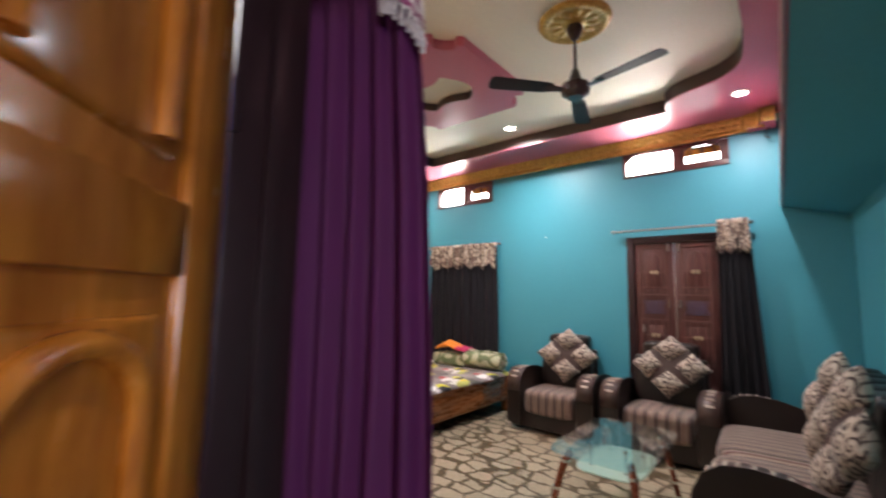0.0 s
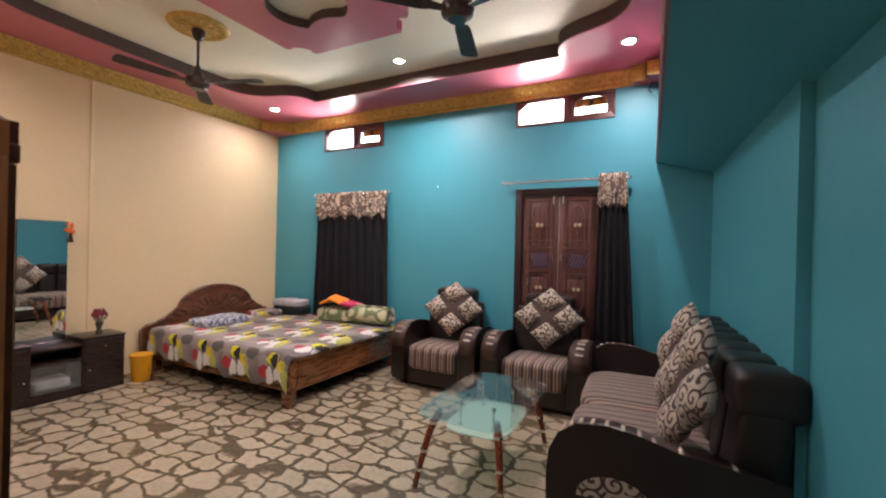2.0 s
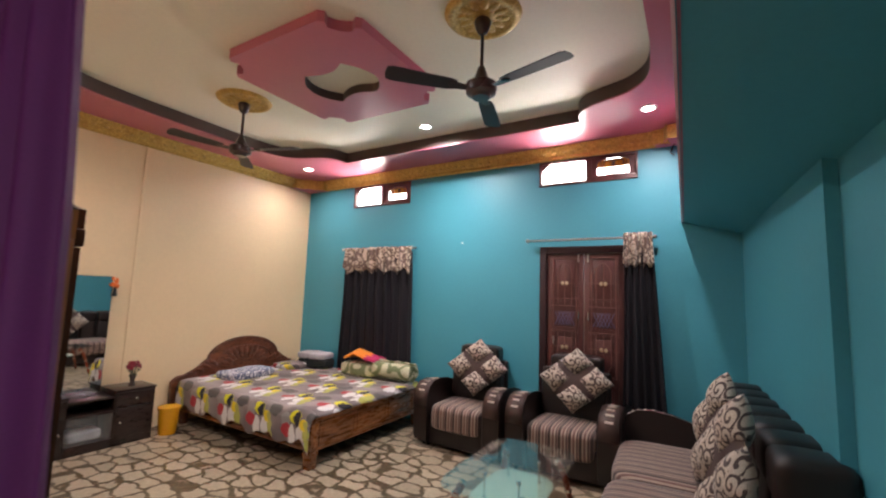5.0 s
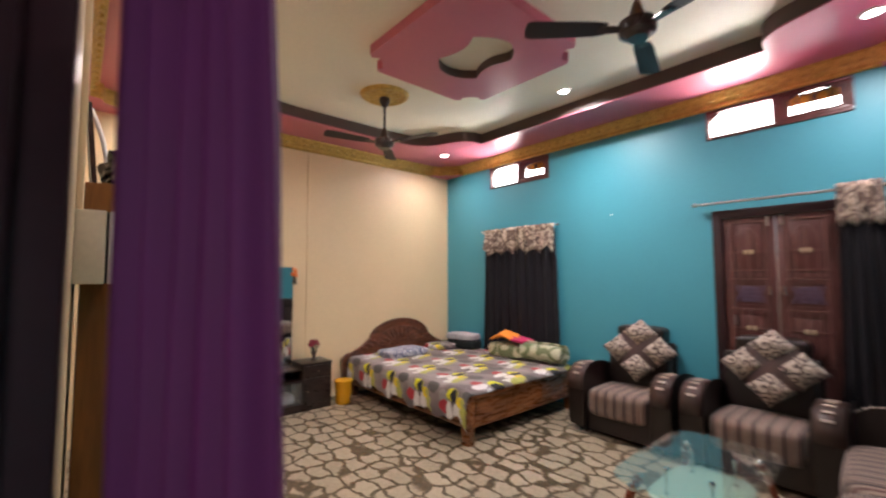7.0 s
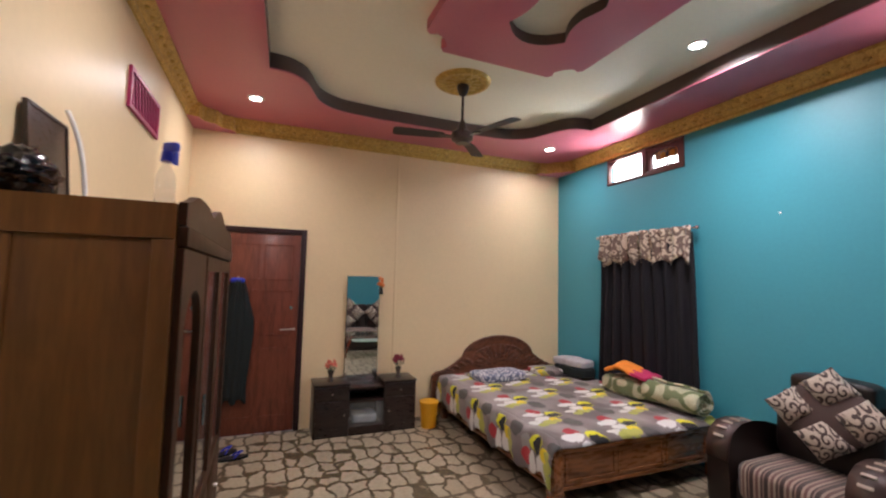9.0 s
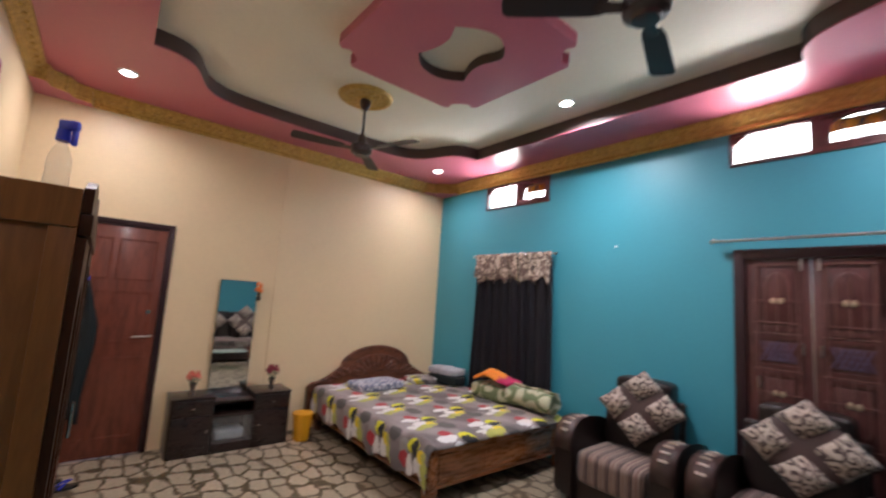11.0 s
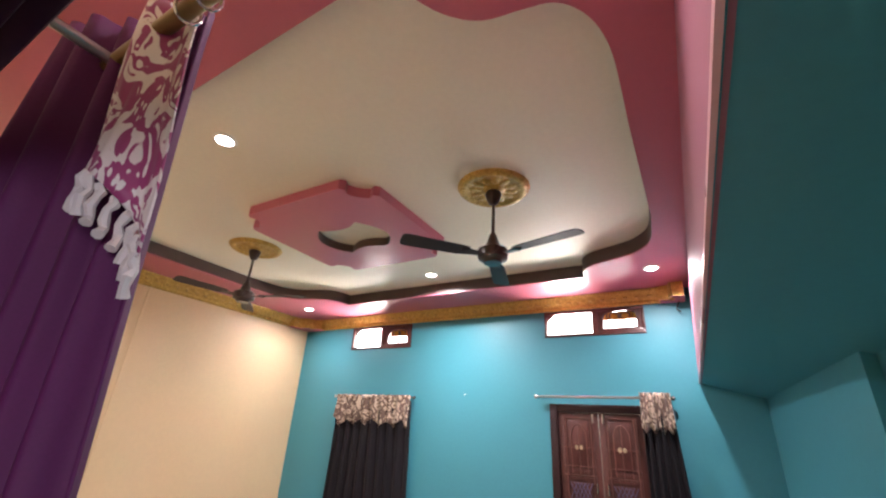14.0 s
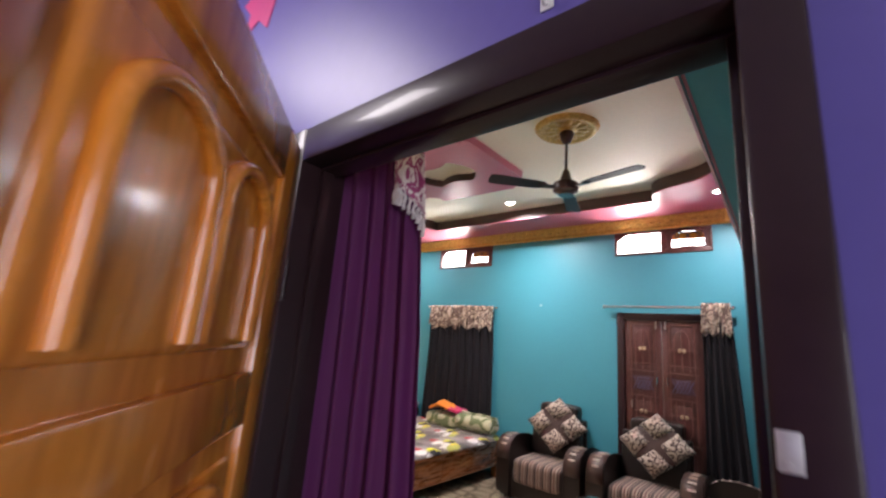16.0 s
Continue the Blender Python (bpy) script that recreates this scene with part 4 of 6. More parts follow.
# ---- carved double door in the north wall ----
nd = thing("door_1", "closed carved mahogany double door with dark frame", "door", (0, 0, 0), kind="structure")
bm = bmesh.new()
x0, x1, zt = NDOOR
for a, b, c, d in ((x0, x0 + 0.075, 0, zt), (x1 - 0.075, x1, 0, zt), (x0 + 0.074, x1 - 0.074, zt - 0.075, zt)):
    box(bm, a, b, YN - 0.015, YN + 0.08, c, d, 0.005)
part("door_frame", bm, FRAME_BROWN, nd)
xm = (x0 + x1) / 2
for a, b, sgn in ((x0 + 0.077, xm - 0.003, 1), (xm + 0.003, x1 - 0.077, -1)):
    bm = boxed(a, b, YN + 0.012, YN + 0.045, 0.01, zt - 0.078, 0.004)
    ob = part("door_leaf", bm, WOOD_DOOR, nd)
    w = b - a
    cx, hw = a + w / 2, w / 2 - 0.075
    for z0p, z1p in ((1.50, 2.00), (1.24, 1.47), (0.76, 1.21), (0.10, 0.72)):
        inner = rect(a + 0.075, b - 0.075, z0p + 0.022, z1p - 0.022)
        panel = slab(bmesh.new(), rect(a + 0.052, b - 0.052, z0p, z1p), YN + 0.002, YN + 0.013, [inner], "xz")
        box(panel, a + 0.095, b - 0.095, YN + 0.005, YN + 0.014, z0p + 0.045, z1p - 0.045, 0.006)
        part("carved_panel", panel, WOOD_DOOR, ob)
    for up, zf, zt_ in ((1, 1.50, 1.93), (-1, 1.21, 0.83)):
        bm = bmesh.new()
        for k in (-1, 0, 1):                               # ogee of thin bars that meets in a point
            top = zt_ - up * (0.0 if k == 0 else 0.10)
            tube(bm, (cx + k * hw * 0.62, YN + 0.003, zf), (cx + k * hw * 0.62, YN + 0.003, top), 0.0048, seg=8)
        for k in (-1, 1):
            bow = [(cx + k * hw * 0.62 * (1 - (q / 8) ** 1.6), YN + 0.003, zt_ - up * 0.10 * (1 - q / 8) ** 1.5) for q in range(9)]
            sweep(bm, bow, 0.0048, 8)
        part("ogee_bars", bm, BAR_BROWN, ob, "paler brown carved bars")
    bm = bmesh.new()
    for k in (-1, 1):
        tube(bm, (cx + k * hw * 1.02, YN + 0.003, 0.80), (cx + k * hw * 1.02, YN + 0.003, 1.98), 0.0052, seg=8)
    for z in (1.985, 1.72, 1.56, 1.485, 1.225, 1.06, 0.80):
        tube(bm, (cx - hw * 1.25, YN + 0.004, z), (cx + hw * 1.25, YN + 0.004, z), 0.0045, seg=8)
    part("bar_frame", bm, BAR_BROWN, ob, "paler brown carved bars")
    bm = bmesh.new()
    for k in range(-2, 3):
        tube(bm, (cx + (k - 1) * 0.034, YN + 0.002, 1.285), (cx + (k + 1) * 0.034, YN + 0.002, 1.425), 0.0042, seg=6)
        tube(bm, (cx + (k + 1) * 0.034, YN + 0.002, 1.285), (cx + (k - 1) * 0.034, YN + 0.002, 1.425), 0.0042, seg=6)
    part("lattice", bm, LATTICE, ob, "violet-grey diamond lattice")
    for z in (1.72, 1.06):
        for k in (-1, 1):
            bm = lathe(bmesh.new(), [(0.002, 0.0), (0.020, 0.0), (0.017, 0.006), (0.004, 0.010)], (0, 0, 0), 12)
            bm.transform(Matrix.Translation((cx + k * 0.021, YN - 0.002, z)) @ Matrix.Rotation(radians(90), 4, "X") @ Matrix.Diagonal((0.85, 1.15, 1, 1)))
            part("rosette", bm, BRASS, ob, "small brass petal")
    hx = (b - 0.045) if sgn > 0 else (a + 0.045)
    for z0p, z1p in ((1.35, 1.43), (1.94, 2.02)):
        bm = tube(bmesh.new(), (hx, YN - 0.018, z0p), (hx, YN - 0.018, z1p), 0.008, seg=10)
        for z in (z0p + 0.006, z1p - 0.006):
            tube(bm, (hx, YN + 0.014, z), (hx, YN - 0.018, z), 0.006, seg=8)
        part("pull_handle", bm, STEEL, ob, "steel pull handle")

bm = tube(bmesh.new(), (x0 + 0.155, YN - 0.016, 1.085), (x0 + 0.155, YN - 0.016, 1.165), 0.007, seg=10)
tube(bm, (x0 + 0.155, YN - 0.016, 1.125), (x0 + 0.155, YN + 0.014, 1.125), 0.006, seg=8)
part("bolt", bm, STEEL, nd, "short steel bolt")
solid("wall_plug", lathe(bmesh.new(), [(0.002, 0.0), (0.010, 0.0), (0.008, 0.007), (0.004, 0.010), (0.002, 0.010)], (0, 0, 0), 14), WHITE, "small white plastic plug in the turquoise wall", "wall plug").matrix_world = pose(-2.315, YN, 2.185, 90, 0, 0)

# ---- door in the west wall ----
wd = thing("door_2", "closed red-brown panelled flush door in dark frame", "door", (0, 0, 0), kind="structure")
y0, y1, zt = WDOOR
bm = bmesh.new()
for a, b, c, d in ((y0, y0 + 0.055, 0, zt), (y1 - 0.055, y1, 0, zt), (y0 + 0.054, y1 - 0.054, zt - 0.055, zt)):
    box(bm, XW - 0.10, XW + 0.018, a, b, c, d, 0.004)
part("door_frame", bm, FRAME_BROWN, wd)
ob = part("door_leaf", boxed(XW - 0.035, XW + 0.003, y0 + 0.057, y1 - 0.057, 0.008, zt - 0.058, 0.003), WOOD_WEST, wd)
for i in range(2):
    for z0p, z1p in ((1.55, 1.93), (0.98, 1.45), (0.16, 0.86)):
        ya = y0 + 0.12 + i * 0.335
        part("moulded_panel", slab(bmesh.new(), rect(ya, ya + 0.295, z0p, z1p), XW + 0.001, XW + 0.008, [rect(ya + 0.018, ya + 0.277, z0p + 0.018, z1p - 0.018)], "yz"), WOOD_WEST, ob)
bm = tube(bmesh.new(), (XW, 1.595, 1.05), (XW + 0.045, 1.595, 1.05), 0.010, seg=10)
tube(bm, (XW + 0.045, 1.61, 1.05), (XW + 0.045, 1.46, 1.045), 0.009, 0.007, 10)
part("lever_handle", bm, STEEL, ob, "steel lever handle")
part("lock_cylinder", tube(bmesh.new(), (XW, 1.56, 1.27), (XW + 0.016, 1.56, 1.27), 0.018), STEEL, ob)

# curled cable where the cornice meets the beam
line = [(beam_edge(YN) - 0.05 + 0.03 * math.cos(k * 0.8), YN - 0.03 - 0.006 * k, 3.10 - 0.028 * k + 0.015 * math.sin(k * 1.3)) for k in range(7)]
solid("loose_cable", sweep(bmesh.new(), line, 0.006, 8), BLACK, "short curled black cable hanging at the beam corner", "cable")

# ---- recessed ceiling lights ----
first = None
for sx, sy, sz, watts in SPOTS:
    if first is None:
        first = thing("ceiling_spot", "round recessed white ceiling light, switched on", "ceiling light", (sx, sy, sz), 0, "ceiling lights")
        bm = lathe(bmesh.new(), [(0.050, -0.010), (0.066, -0.010), (0.070, -0.004), (0.070, 0.0), (0.050, 0.0)], (0, 0, 0), 28, True)
        part("trim_ring", bm, WHITE, first)
        part("diffuser", lathe(bmesh.new(), [(0.002, -0.006), (0.052, -0.006), (0.052, -0.001), (0.002, -0.001)], (0, 0, 0), 28), LED, first)
    else:
        # the last copy is the added, unseen fitting near the doorway
        copy_thing(first, pose(sx, sy, sz))


# ---- ceiling fans with gold medallions ----
def medallion(at):
    th = thing("ceiling_medallion", "round gold relief medallion on the ceiling", "ceiling medallion", at, 0, "ceiling medallions")
    part("disc", lathe(bmesh.new(), [(0.004, -0.030), (0.055, -0.030), (0.075, -0.018), (0.17, -0.014), (0.19, -0.026), (0.215, -0.028), (0.235, -0.016), (0.245, 0.0), (0.004, 0.0)], (0, 0, 0), 48), GOLD, th)
    for i in range(12):
        bm = bmesh.new()
        a = 2 * math.pi * i / 12
        m = Matrix.Rotation(a, 4, "Z") @ Matrix.Translation((0.122, 0, -0.017)) @ Matrix.Diagonal((0.046, 0.026, 0.006, 1))
        bmesh.ops.create_icosphere(bm, subdivisions=2, radius=1.0, matrix=m)
        part("relief_leaf", bm, GOLD, th)
    return th


def ceiling_fan(at, turn, drop=0.49):
    th = thing("ceiling_fan", "dark brown three-blade ceiling fan hanging on a rod", "ceiling fan", at, turn, "ceiling fans")
    part("canopy", lathe(bmesh.new(), [(0.004, -0.034), (0.050, -0.034), (0.056, -0.05), (0.045, -0.09), (0.030, -0.12), (0.013, -0.13), (0.004, -0.13)], (0, 0, 0), 24), FAN_BROWN, th)
    part("rod", tube(bmesh.new(), (0, 0, -0.12), (0, 0, -drop + 0.10), 0.011), FAN_BROWN, th)
    part("lower_cup", lathe(bmesh.new(), [(0.012, 0.15), (0.022, 0.14), (0.034, 0.10), (0.048, 0.06), (0.056, 0.042), (0.004, 0.042)], (0, 0, -drop), 24), FAN_BROWN, th)
    part("motor", lathe(bmesh.new(), [(0.004, 0.045), (0.070, 0.045), (0.094, 0.030), (0.098, 0.0), (0.092, -0.030), (0.062, -0.044), (0.055, -0.060), (0.004, -0.062)], (0, 0, -drop), 32), FAN_BROWN, th)
    for k in range(3):
        a = Matrix.Translation((0, 0, -drop)) @ Matrix.Rotation(radians(120 * k), 4, "Z") @ Matrix.Rotation(radians(9), 4, "X")
        bm = bmesh.new()
        out = [(0.165, -0.042), (0.22, -0.055), (0.45, -0.062), (0.565, -0.064), (0.592, -0.050), (0.60, 0.0), (0.592, 0.050), (0.565, 0.062), (0.45, 0.058), (0.22, 0.050), (0.165, 0.040)]
        slab(bm, out, -0.003, 0.003)
        bm.transform(a)
        blade = part("blade", bm, FAN_BLADE, th)
        bm = slab(bmesh.new(), [(0.075, -0.022), (0.20, -0.030), (0.215, 0.0), (0.20, 0.030), (0.075, 0.022)], -0.010, -0.003)
        for dx, dy in ((0.185, -0.018), (0.185, 0.018), (0.20, 0.0)):
            tube(bm, (dx, dy, -0.015), (dx, dy, -0.008), 0.006, seg=8)
        bm.transform(a)
        part("blade_iron", bm, FAN_BROWN, blade)
    return th


for fx, fy, turn in ((-1.01, 2.775, -13), (-3.54, 2.82, 20)):
    medallion((fx, fy, ZC))
    ceiling_fan((fx, fy, ZC), turn)


# ---- upholstered suite ----
def puff(bm, sx, sy, sz, m, power=0.55, seg=14):
    """A soft cushion: a box with strongly rounded sides, its faces swelling."""
    made = bmesh.ops.create_cube(bm, size=2.0)["verts"]
    bmesh.ops.subdivide_edges(bm, edges=list({e for v in made for e in v.link_edges}), cuts=seg, use_grid_fill=True)
    new_verts = [v for v in bm.verts if not v.tag]
    for v in new_verts:
        v.tag = True
        p = v.co.copy()
        ex = 6.0
        k = (abs(p.x) ** ex + abs(p.y) ** ex + abs(p.z) ** ex) ** (1 / ex)
        p /= k
        swell = 1.0 + power * 0.5 * (1 - min(1, p.x * p.x)) * (1 - min(1, p.y * p.y))
        v.co = m @ Vector((p.x * sx / 2, p.y * sy / 2, p.z * sz / 2 * swell))
    return bm


def arm_profile(D, lift=0.0):
    """Side view of an armrest: upright front, rounded nose, a back that falls in a bow."""
    pts = [(-D / 2 + 0.02, 0.06), (-D / 2, 0.12), (-D / 2 - 0.005, 0.40), (-D / 2 + 0.005, 0.50), (-D / 2 + 0.04, 0.575), (-D / 2 + 0.11, 0.62), (-D / 2 + 0.22, 0.632), (-D / 2 + 0.36, 0.615), (-D / 2 + 0.50, 0.575)]
    end = D / 2 - 0.09
    pts = [p for p in pts if p[0] < end - 0.04] + [(end, 0.53), (end, 0.06)]
    return [(y, z + (lift if z > 0.3 else 0)) for y, z in pts]


def upholstered(name, W, D, seats, at, turn, label, group=""):
    th = thing(name, label, "armchair" if seats == 1 else "sofa", at, turn, group)
    aw = 0.165 if seats > 1 else 0.20
    inner = W - 2 * aw
    part("base", boxed(-W / 2 + 0.05, W / 2 - 0.05, -D / 2 + 0.03, D / 2 - 0.03, 0.035, 0.30, 0.02, 3), LEATHER, th)
    for sx in (-1, 1):
        for sy in (-1, 1):
            part("foot", tube(bmesh.new(), (sx * (W / 2 - 0.10), sy * (D / 2 - 0.10), 0.0), (sx * (W / 2 - 0.10), sy * (D / 2 - 0.10), 0.05), 0.022, 0.026), BLACK, th)
    for s in (-1, 1):
        bm = bmesh.new()
        x0, x1 = (s * W / 2, s * (W / 2 - aw)) if s < 0 else (s * (W / 2 - aw), s * W / 2)
        slab(bm, arm_profile(D), x0, x1, (), "yz")
        bmesh.ops.dissolve_limit(bm, angle_limit=0.001, verts=bm.verts, edges=bm.edges)
        rim = [e for e in bm.edges if len(e.link_faces) == 2 and abs(e.verts[0].co.x - e.verts[1].co.x) < 1e-5]
        bmesh.ops.bevel(bm, geom=rim, offset=0.035, segments=4, profile=0.5, affect="EDGES")
        arm = part("armrest", bm, LEATHER, th, "", 50)
        # padded nose of the arm with pale bars
        prof = arm_profile(D, 0.008)[2:8 if seats == 1 else -1]
        bm = bmesh.new()
        a = [bm.verts.new((x0 + 0.020, y - 0.008, z)) for y, z in prof]
        b = [bm.verts.new((x1 - 0.020, y - 0.008, z)) for y, z in prof]
        for k in range(len(a) - 1):
            bm.faces.new((a[k], a[k + 1], b[k + 1], b[k]))
        pad = part("arm_pad", bm, PAD, arm, "glossy brown arm pad", 60)
        md = pad.modifiers.new("thickness", "SOLIDIFY")
        md.thickness, md.offset = 0.012, 0.0
        line = smooth_line(prof[1:] if seats == 1 else arm_profile(D, 0.008)[3:-1], 4)
        for k in range(2, len(line) - 1, 3 if seats == 1 else 2):
            (ya, za), (yb, zb) = line[k], line[k + 1]
            m = Matrix.Translation(((x0 + x1) / 2, (ya + yb) / 2 - 0.014, (za + zb) / 2 + 0.005)) @ Matrix.Rotation(math.atan2(zb - za, yb - ya), 4, "X")
            bm = boxed(-0.034, 0.034, -0.009, 0.009, -0.004, 0.008, 0.003)
            bm.transform(m)
            part("pale_bar", bm, BAR, arm, "pale beige bar")
        if seats > 1:
            bm = bmesh.new()
            xs = s * (W / 2 + 0.001)
            out = [(-D / 2 + 0.10 + 0.16 * (1 - math.cos(math.pi * i / 10)), 0.33 + 0.11 * math.sin(math.pi * i / 10)) for i in range(11)]
            slab(bm, out, xs - 0.004, xs + 0.005, (), "yz")
            part("side_inset", bm, SCROLL, arm, "beige scroll cloth inset")
    cw = inner / seats
    for i in range(seats):
        cx = -inner / 2 + cw * (i + 0.5)
        part("seat_cushion", puff(bmesh.new(), cw - 0.006, D - 0.10, 0.26, Matrix.Translation((cx, -0.075, 0.315)), 0.05), STRIPE_X, th, "brown and beige striped seat cushion", 60)
        if seats == 1:
            part("back_cushion", puff(bmesh.new(), cw - 0.01, 0.17, 0.44, Matrix.Translation((cx, D / 2 - 0.13, 0.63)) @ Matrix.Rotation(radians(-8), 4, "X"), 0.15), LEATHER, th, "", 60)
            part("head_roll", puff(bmesh.new(), cw - 0.13, 0.20, 0.17, Matrix.Translation((cx + 0.03, D / 2 - 0.105, 0.925)), 0.25), LEATHER, th, "", 80)
    if seats > 1:
        n = 7
        pw = (inner + 0.16) / n
        for i in range(n):
            cx = -inner / 2 - 0.08 + pw * (i + 0.5)
            m = Matrix.Translation((cx, D / 2 - 0.135, 0.60)) @ Matrix.Rotation(radians(-7), 4, "X")
            pad = part("back_cushion", puff(bmesh.new(), pw - 0.004, 0.20, 0.50, m, 0.10, 10), LEATHER, th, "padded leatherette channel", 80)
            part("head_roll", puff(bmesh.new(), pw - 0.008, 0.27, 0.20, Matrix.Translation((cx, D / 2 - 0.100, 0.860)), 0.22, 10), LEATHER, pad, "rolled top of the channel", 80)
    part("back_panel", boxed(-inner / 2 - 0.02, inner / 2 + 0.02, D / 2 - 0.07, D / 2 - 0.005, 0.06, 0.86, 0.025, 3), LEATHER, th)
    return th


def throw_cushion(at, face, size=0.45, tilt=-16, spin=45, wide=1.0):
    """A large square cushion stood on its corner: four swelling scroll-pattern quarters with brown bands between."""
    th = thing("throw_cushion", "big diamond throw cushion of four beige scroll quarters with brown bands", "cushion", at, face, "throw cushions")
    m = pose(0, 0, 0, 90 + tilt, 0, 0) @ Matrix.Diagonal((wide, 1, 1, 1)) @ pose(0, 0, 0, 0, 0, spin)

    def pillow(w, thick, cx, cy, n=12):
        bm = bmesh.new()
        for side in (-1, 1):
            g = [[bm.verts.new((cx + w * (i / n - 0.5) * (1 - 0.05 * math.sin(math.pi * j / n)), cy + w * (j / n - 0.5) * (1 - 0.05 * math.sin(math.pi * i / n)),
                                side * (0.004 + thick * (math.sin(math.pi * i / n) * math.sin(math.pi * j / n)) ** 0.42))) for i in range(n + 1)] for j in range(n + 1)]
            for a, b in zip(g, g[1:]):
                for i in range(n):
                    bm.faces.new((a[i], a[i + 1], b[i + 1], b[i]))
        bmesh.ops.remove_doubles(bm, verts=bm.verts, dist=0.0085)
        bm.transform(m)
        return bm
    bm = pillow(size * 1.0, 0.030, 0, 0)
    bm.faces.ensure_lookup_table()
    for f in bm.faces:
        f.material_index = 1 if (m.inverted() @ f.calc_center_median()).z < -0.004 else 0
    part("back", bm, [BAND, SCROLL_GREY], th, "brown cushion body with a grey patterned back", 70)
    q = size * 0.262
    for cx in (-q, q):
        for cy in (-q, q):
            part("quarter", pillow(size * 0.468, 0.074, cx, cy), SCROLL, th, "beige scroll-pattern quarter", 70)
    return th


CH_D, CH_Y = 0.66, 4.64
CHAIRS = [(-1.98, 0.99), (-0.94, 1.02)]
for cx, cw in CHAIRS:
    upholstered("armchair", cw, CH_D, 1, (cx, CH_Y, 0), 0, "dark brown leatherette armchair with striped seat and patterned arm pads", "armchairs")
for cx, dz, tn, sp in ((-1.92, 0.800, 4, 45), (-0.89, 0.800, -2, 45)):
    throw_cushion((cx, CH_Y + 0.045, dz), tn, 0.435, -16, sp, 1.16)
SO_W, SO_D, SO_X, SO_Y = 2.06, 0.95, 0.075, 3.65
upholstered("sofa", SO_W, SO_D, 2, (SO_X, SO_Y, 0), -87.4, "dark brown leatherette sofa with striped seats against the wall")
for y, x, sp in ((3.78, 0.18, 46), (3.06, 0.20, 44)):
    throw_cushion((x, y, 0.785), -80, 0.52, -14, sp)

# ---- glass coffee table ----
TX, TY = -0.945, 3.262
ct = thing("coffee_table", "glass coffee table with frosted lower shelf and red wooden legs", "table", (TX, TY, 0))


def bowed(hx, hy, p=3.2, n=56):
    out = []
    for i in range(n):
        a = 2 * math.pi * i / n
        c, s = math.cos(a), math.sin(a)
        out.append((hx * math.copysign(abs(c) ** (2 / p), c), hy * math.copysign(abs(s) ** (2 / p), s)))
    return out


bm = slab(bmesh.new(), bowed(0.312, 0.525, 5.5), 0.445, 0.455)
top = part("tabletop", bm, GLASS_TABLE, ct, "clear greenish glass top")
top.visible_shadow = False
shelf = part("shelf", slab(bmesh.new(), bowed(0.215, 0.315, 4.0), 0.306, 0.314), GLASS_FROST, ct, "frosted green glass shelf")
for sx in (-1, 1):
    for sy in (-1, 1):
        pts = [(sx * (0.19 + 0.085 * s ** 0.65), sy * (0.345 + 0.145 * s ** 0.65), 0.425 * (1 - s)) for s in [k / 8 for k in range(9)]]
        bm = sweep(bmesh.new(), pts, [0.024 - 0.001 * k for k in range(9)], 14)
        lg = part("leg", bm, WOOD_LEG, ct)
        for k in (1, 4, 6, 8):
            p = Vector(pts[k])
            part("chrome_ring", tube(bmesh.new(), p - Vector((0, 0, -0.0 if k == 8 else 0.008)), p + Vector((0, 0, 0.011)), 0.030 - 0.001 * k, seg=16), CHROME, lg)
        bm = lathe(bmesh.new(), [(0.004, 0.0), (0.020, 0.0), (0.022, 0.010), (0.014, 0.022), (0.004, 0.022)], (pts[0][0], pts[0][1], 0.423), 16)
        part("glass_mount", bm, CHROME, lg)
        sp = (sx * 0.112, sy * 0.195)
        bm = tube(bmesh.new(), (*sp, 0.306), (*sp, 0.445), 0.006, seg=10)
        for z in (0.306, 0.445):
            lathe(bm, [(0.003, -0.008), (0.013, -0.008), (0.016, 0.0), (0.013, 0.012), (0.003, 0.014)], (*sp, z), 12)
        part("shelf_rod", bm, CHROME, ct, "chrome rod with round caps")

# ---- bed ----
BX0, BX1, BY0, BY1 = -4.98, -2.79, 3.235, 4.93
bed = thing("bed", "polished walnut double bed with an arched carved headboard", "bed", (0, 0, 0))
hw = [(0.0, 0.10), (0.0, 0.455), (0.05, 0.498), (0.15, 0.512), (0.27, 0.572), (0.41, 0.672)]
arch = [(0.41 + (1.78 - 0.82) * (1 - math.cos(math.pi * i / 20)) / 2, 0.680 + 0.220 * math.sin(math.pi * i / 20) ** 1.15) for i in range(21)]
hw = hw + arch + [(1.78 - y, z) for y, z in reversed(hw[:6])]
H0 = 3.155
part("headboard", slab(bmesh.new(), [(H0 + y, z) for y, z in hw], BX0 - 0.05, BX0, (), "yz"), WOOD_HEAD, bed, "dark arched headboard")
rim = [(BX0 - 0.012, H0 + y, z + 0.004) for y, z in hw[1:-1]]
part("headboard_rim", sweep(bmesh.new(), rim, 0.020, 10), WOOD_HEAD, bed)
inn = [(BX0 + 0.002, H0 + 0.89 + (y - 0.89) * 0.80, 0.50 + (z - 0.50) * 0.76) for y, z in arch]
part("headboard_bead", sweep(bmesh.new(), inn, 0.009, 8), WOOD_HEAD, bed)
def carved_leaf(y, z, turn, ry, rz):
    bm = bmesh.new()
    m = Matrix.Translation((BX0 + 0.003, H0 + 0.89 + y, z)) @ Matrix.Rotation(turn, 4, "X") @ Matrix.Diagonal((0.013, ry, rz, 1))
    bmesh.ops.create_icosphere(bm, subdivisions=2, radius=1.0, matrix=m)
    part("carved_leaf", bm, WOOD_HEAD, bed)


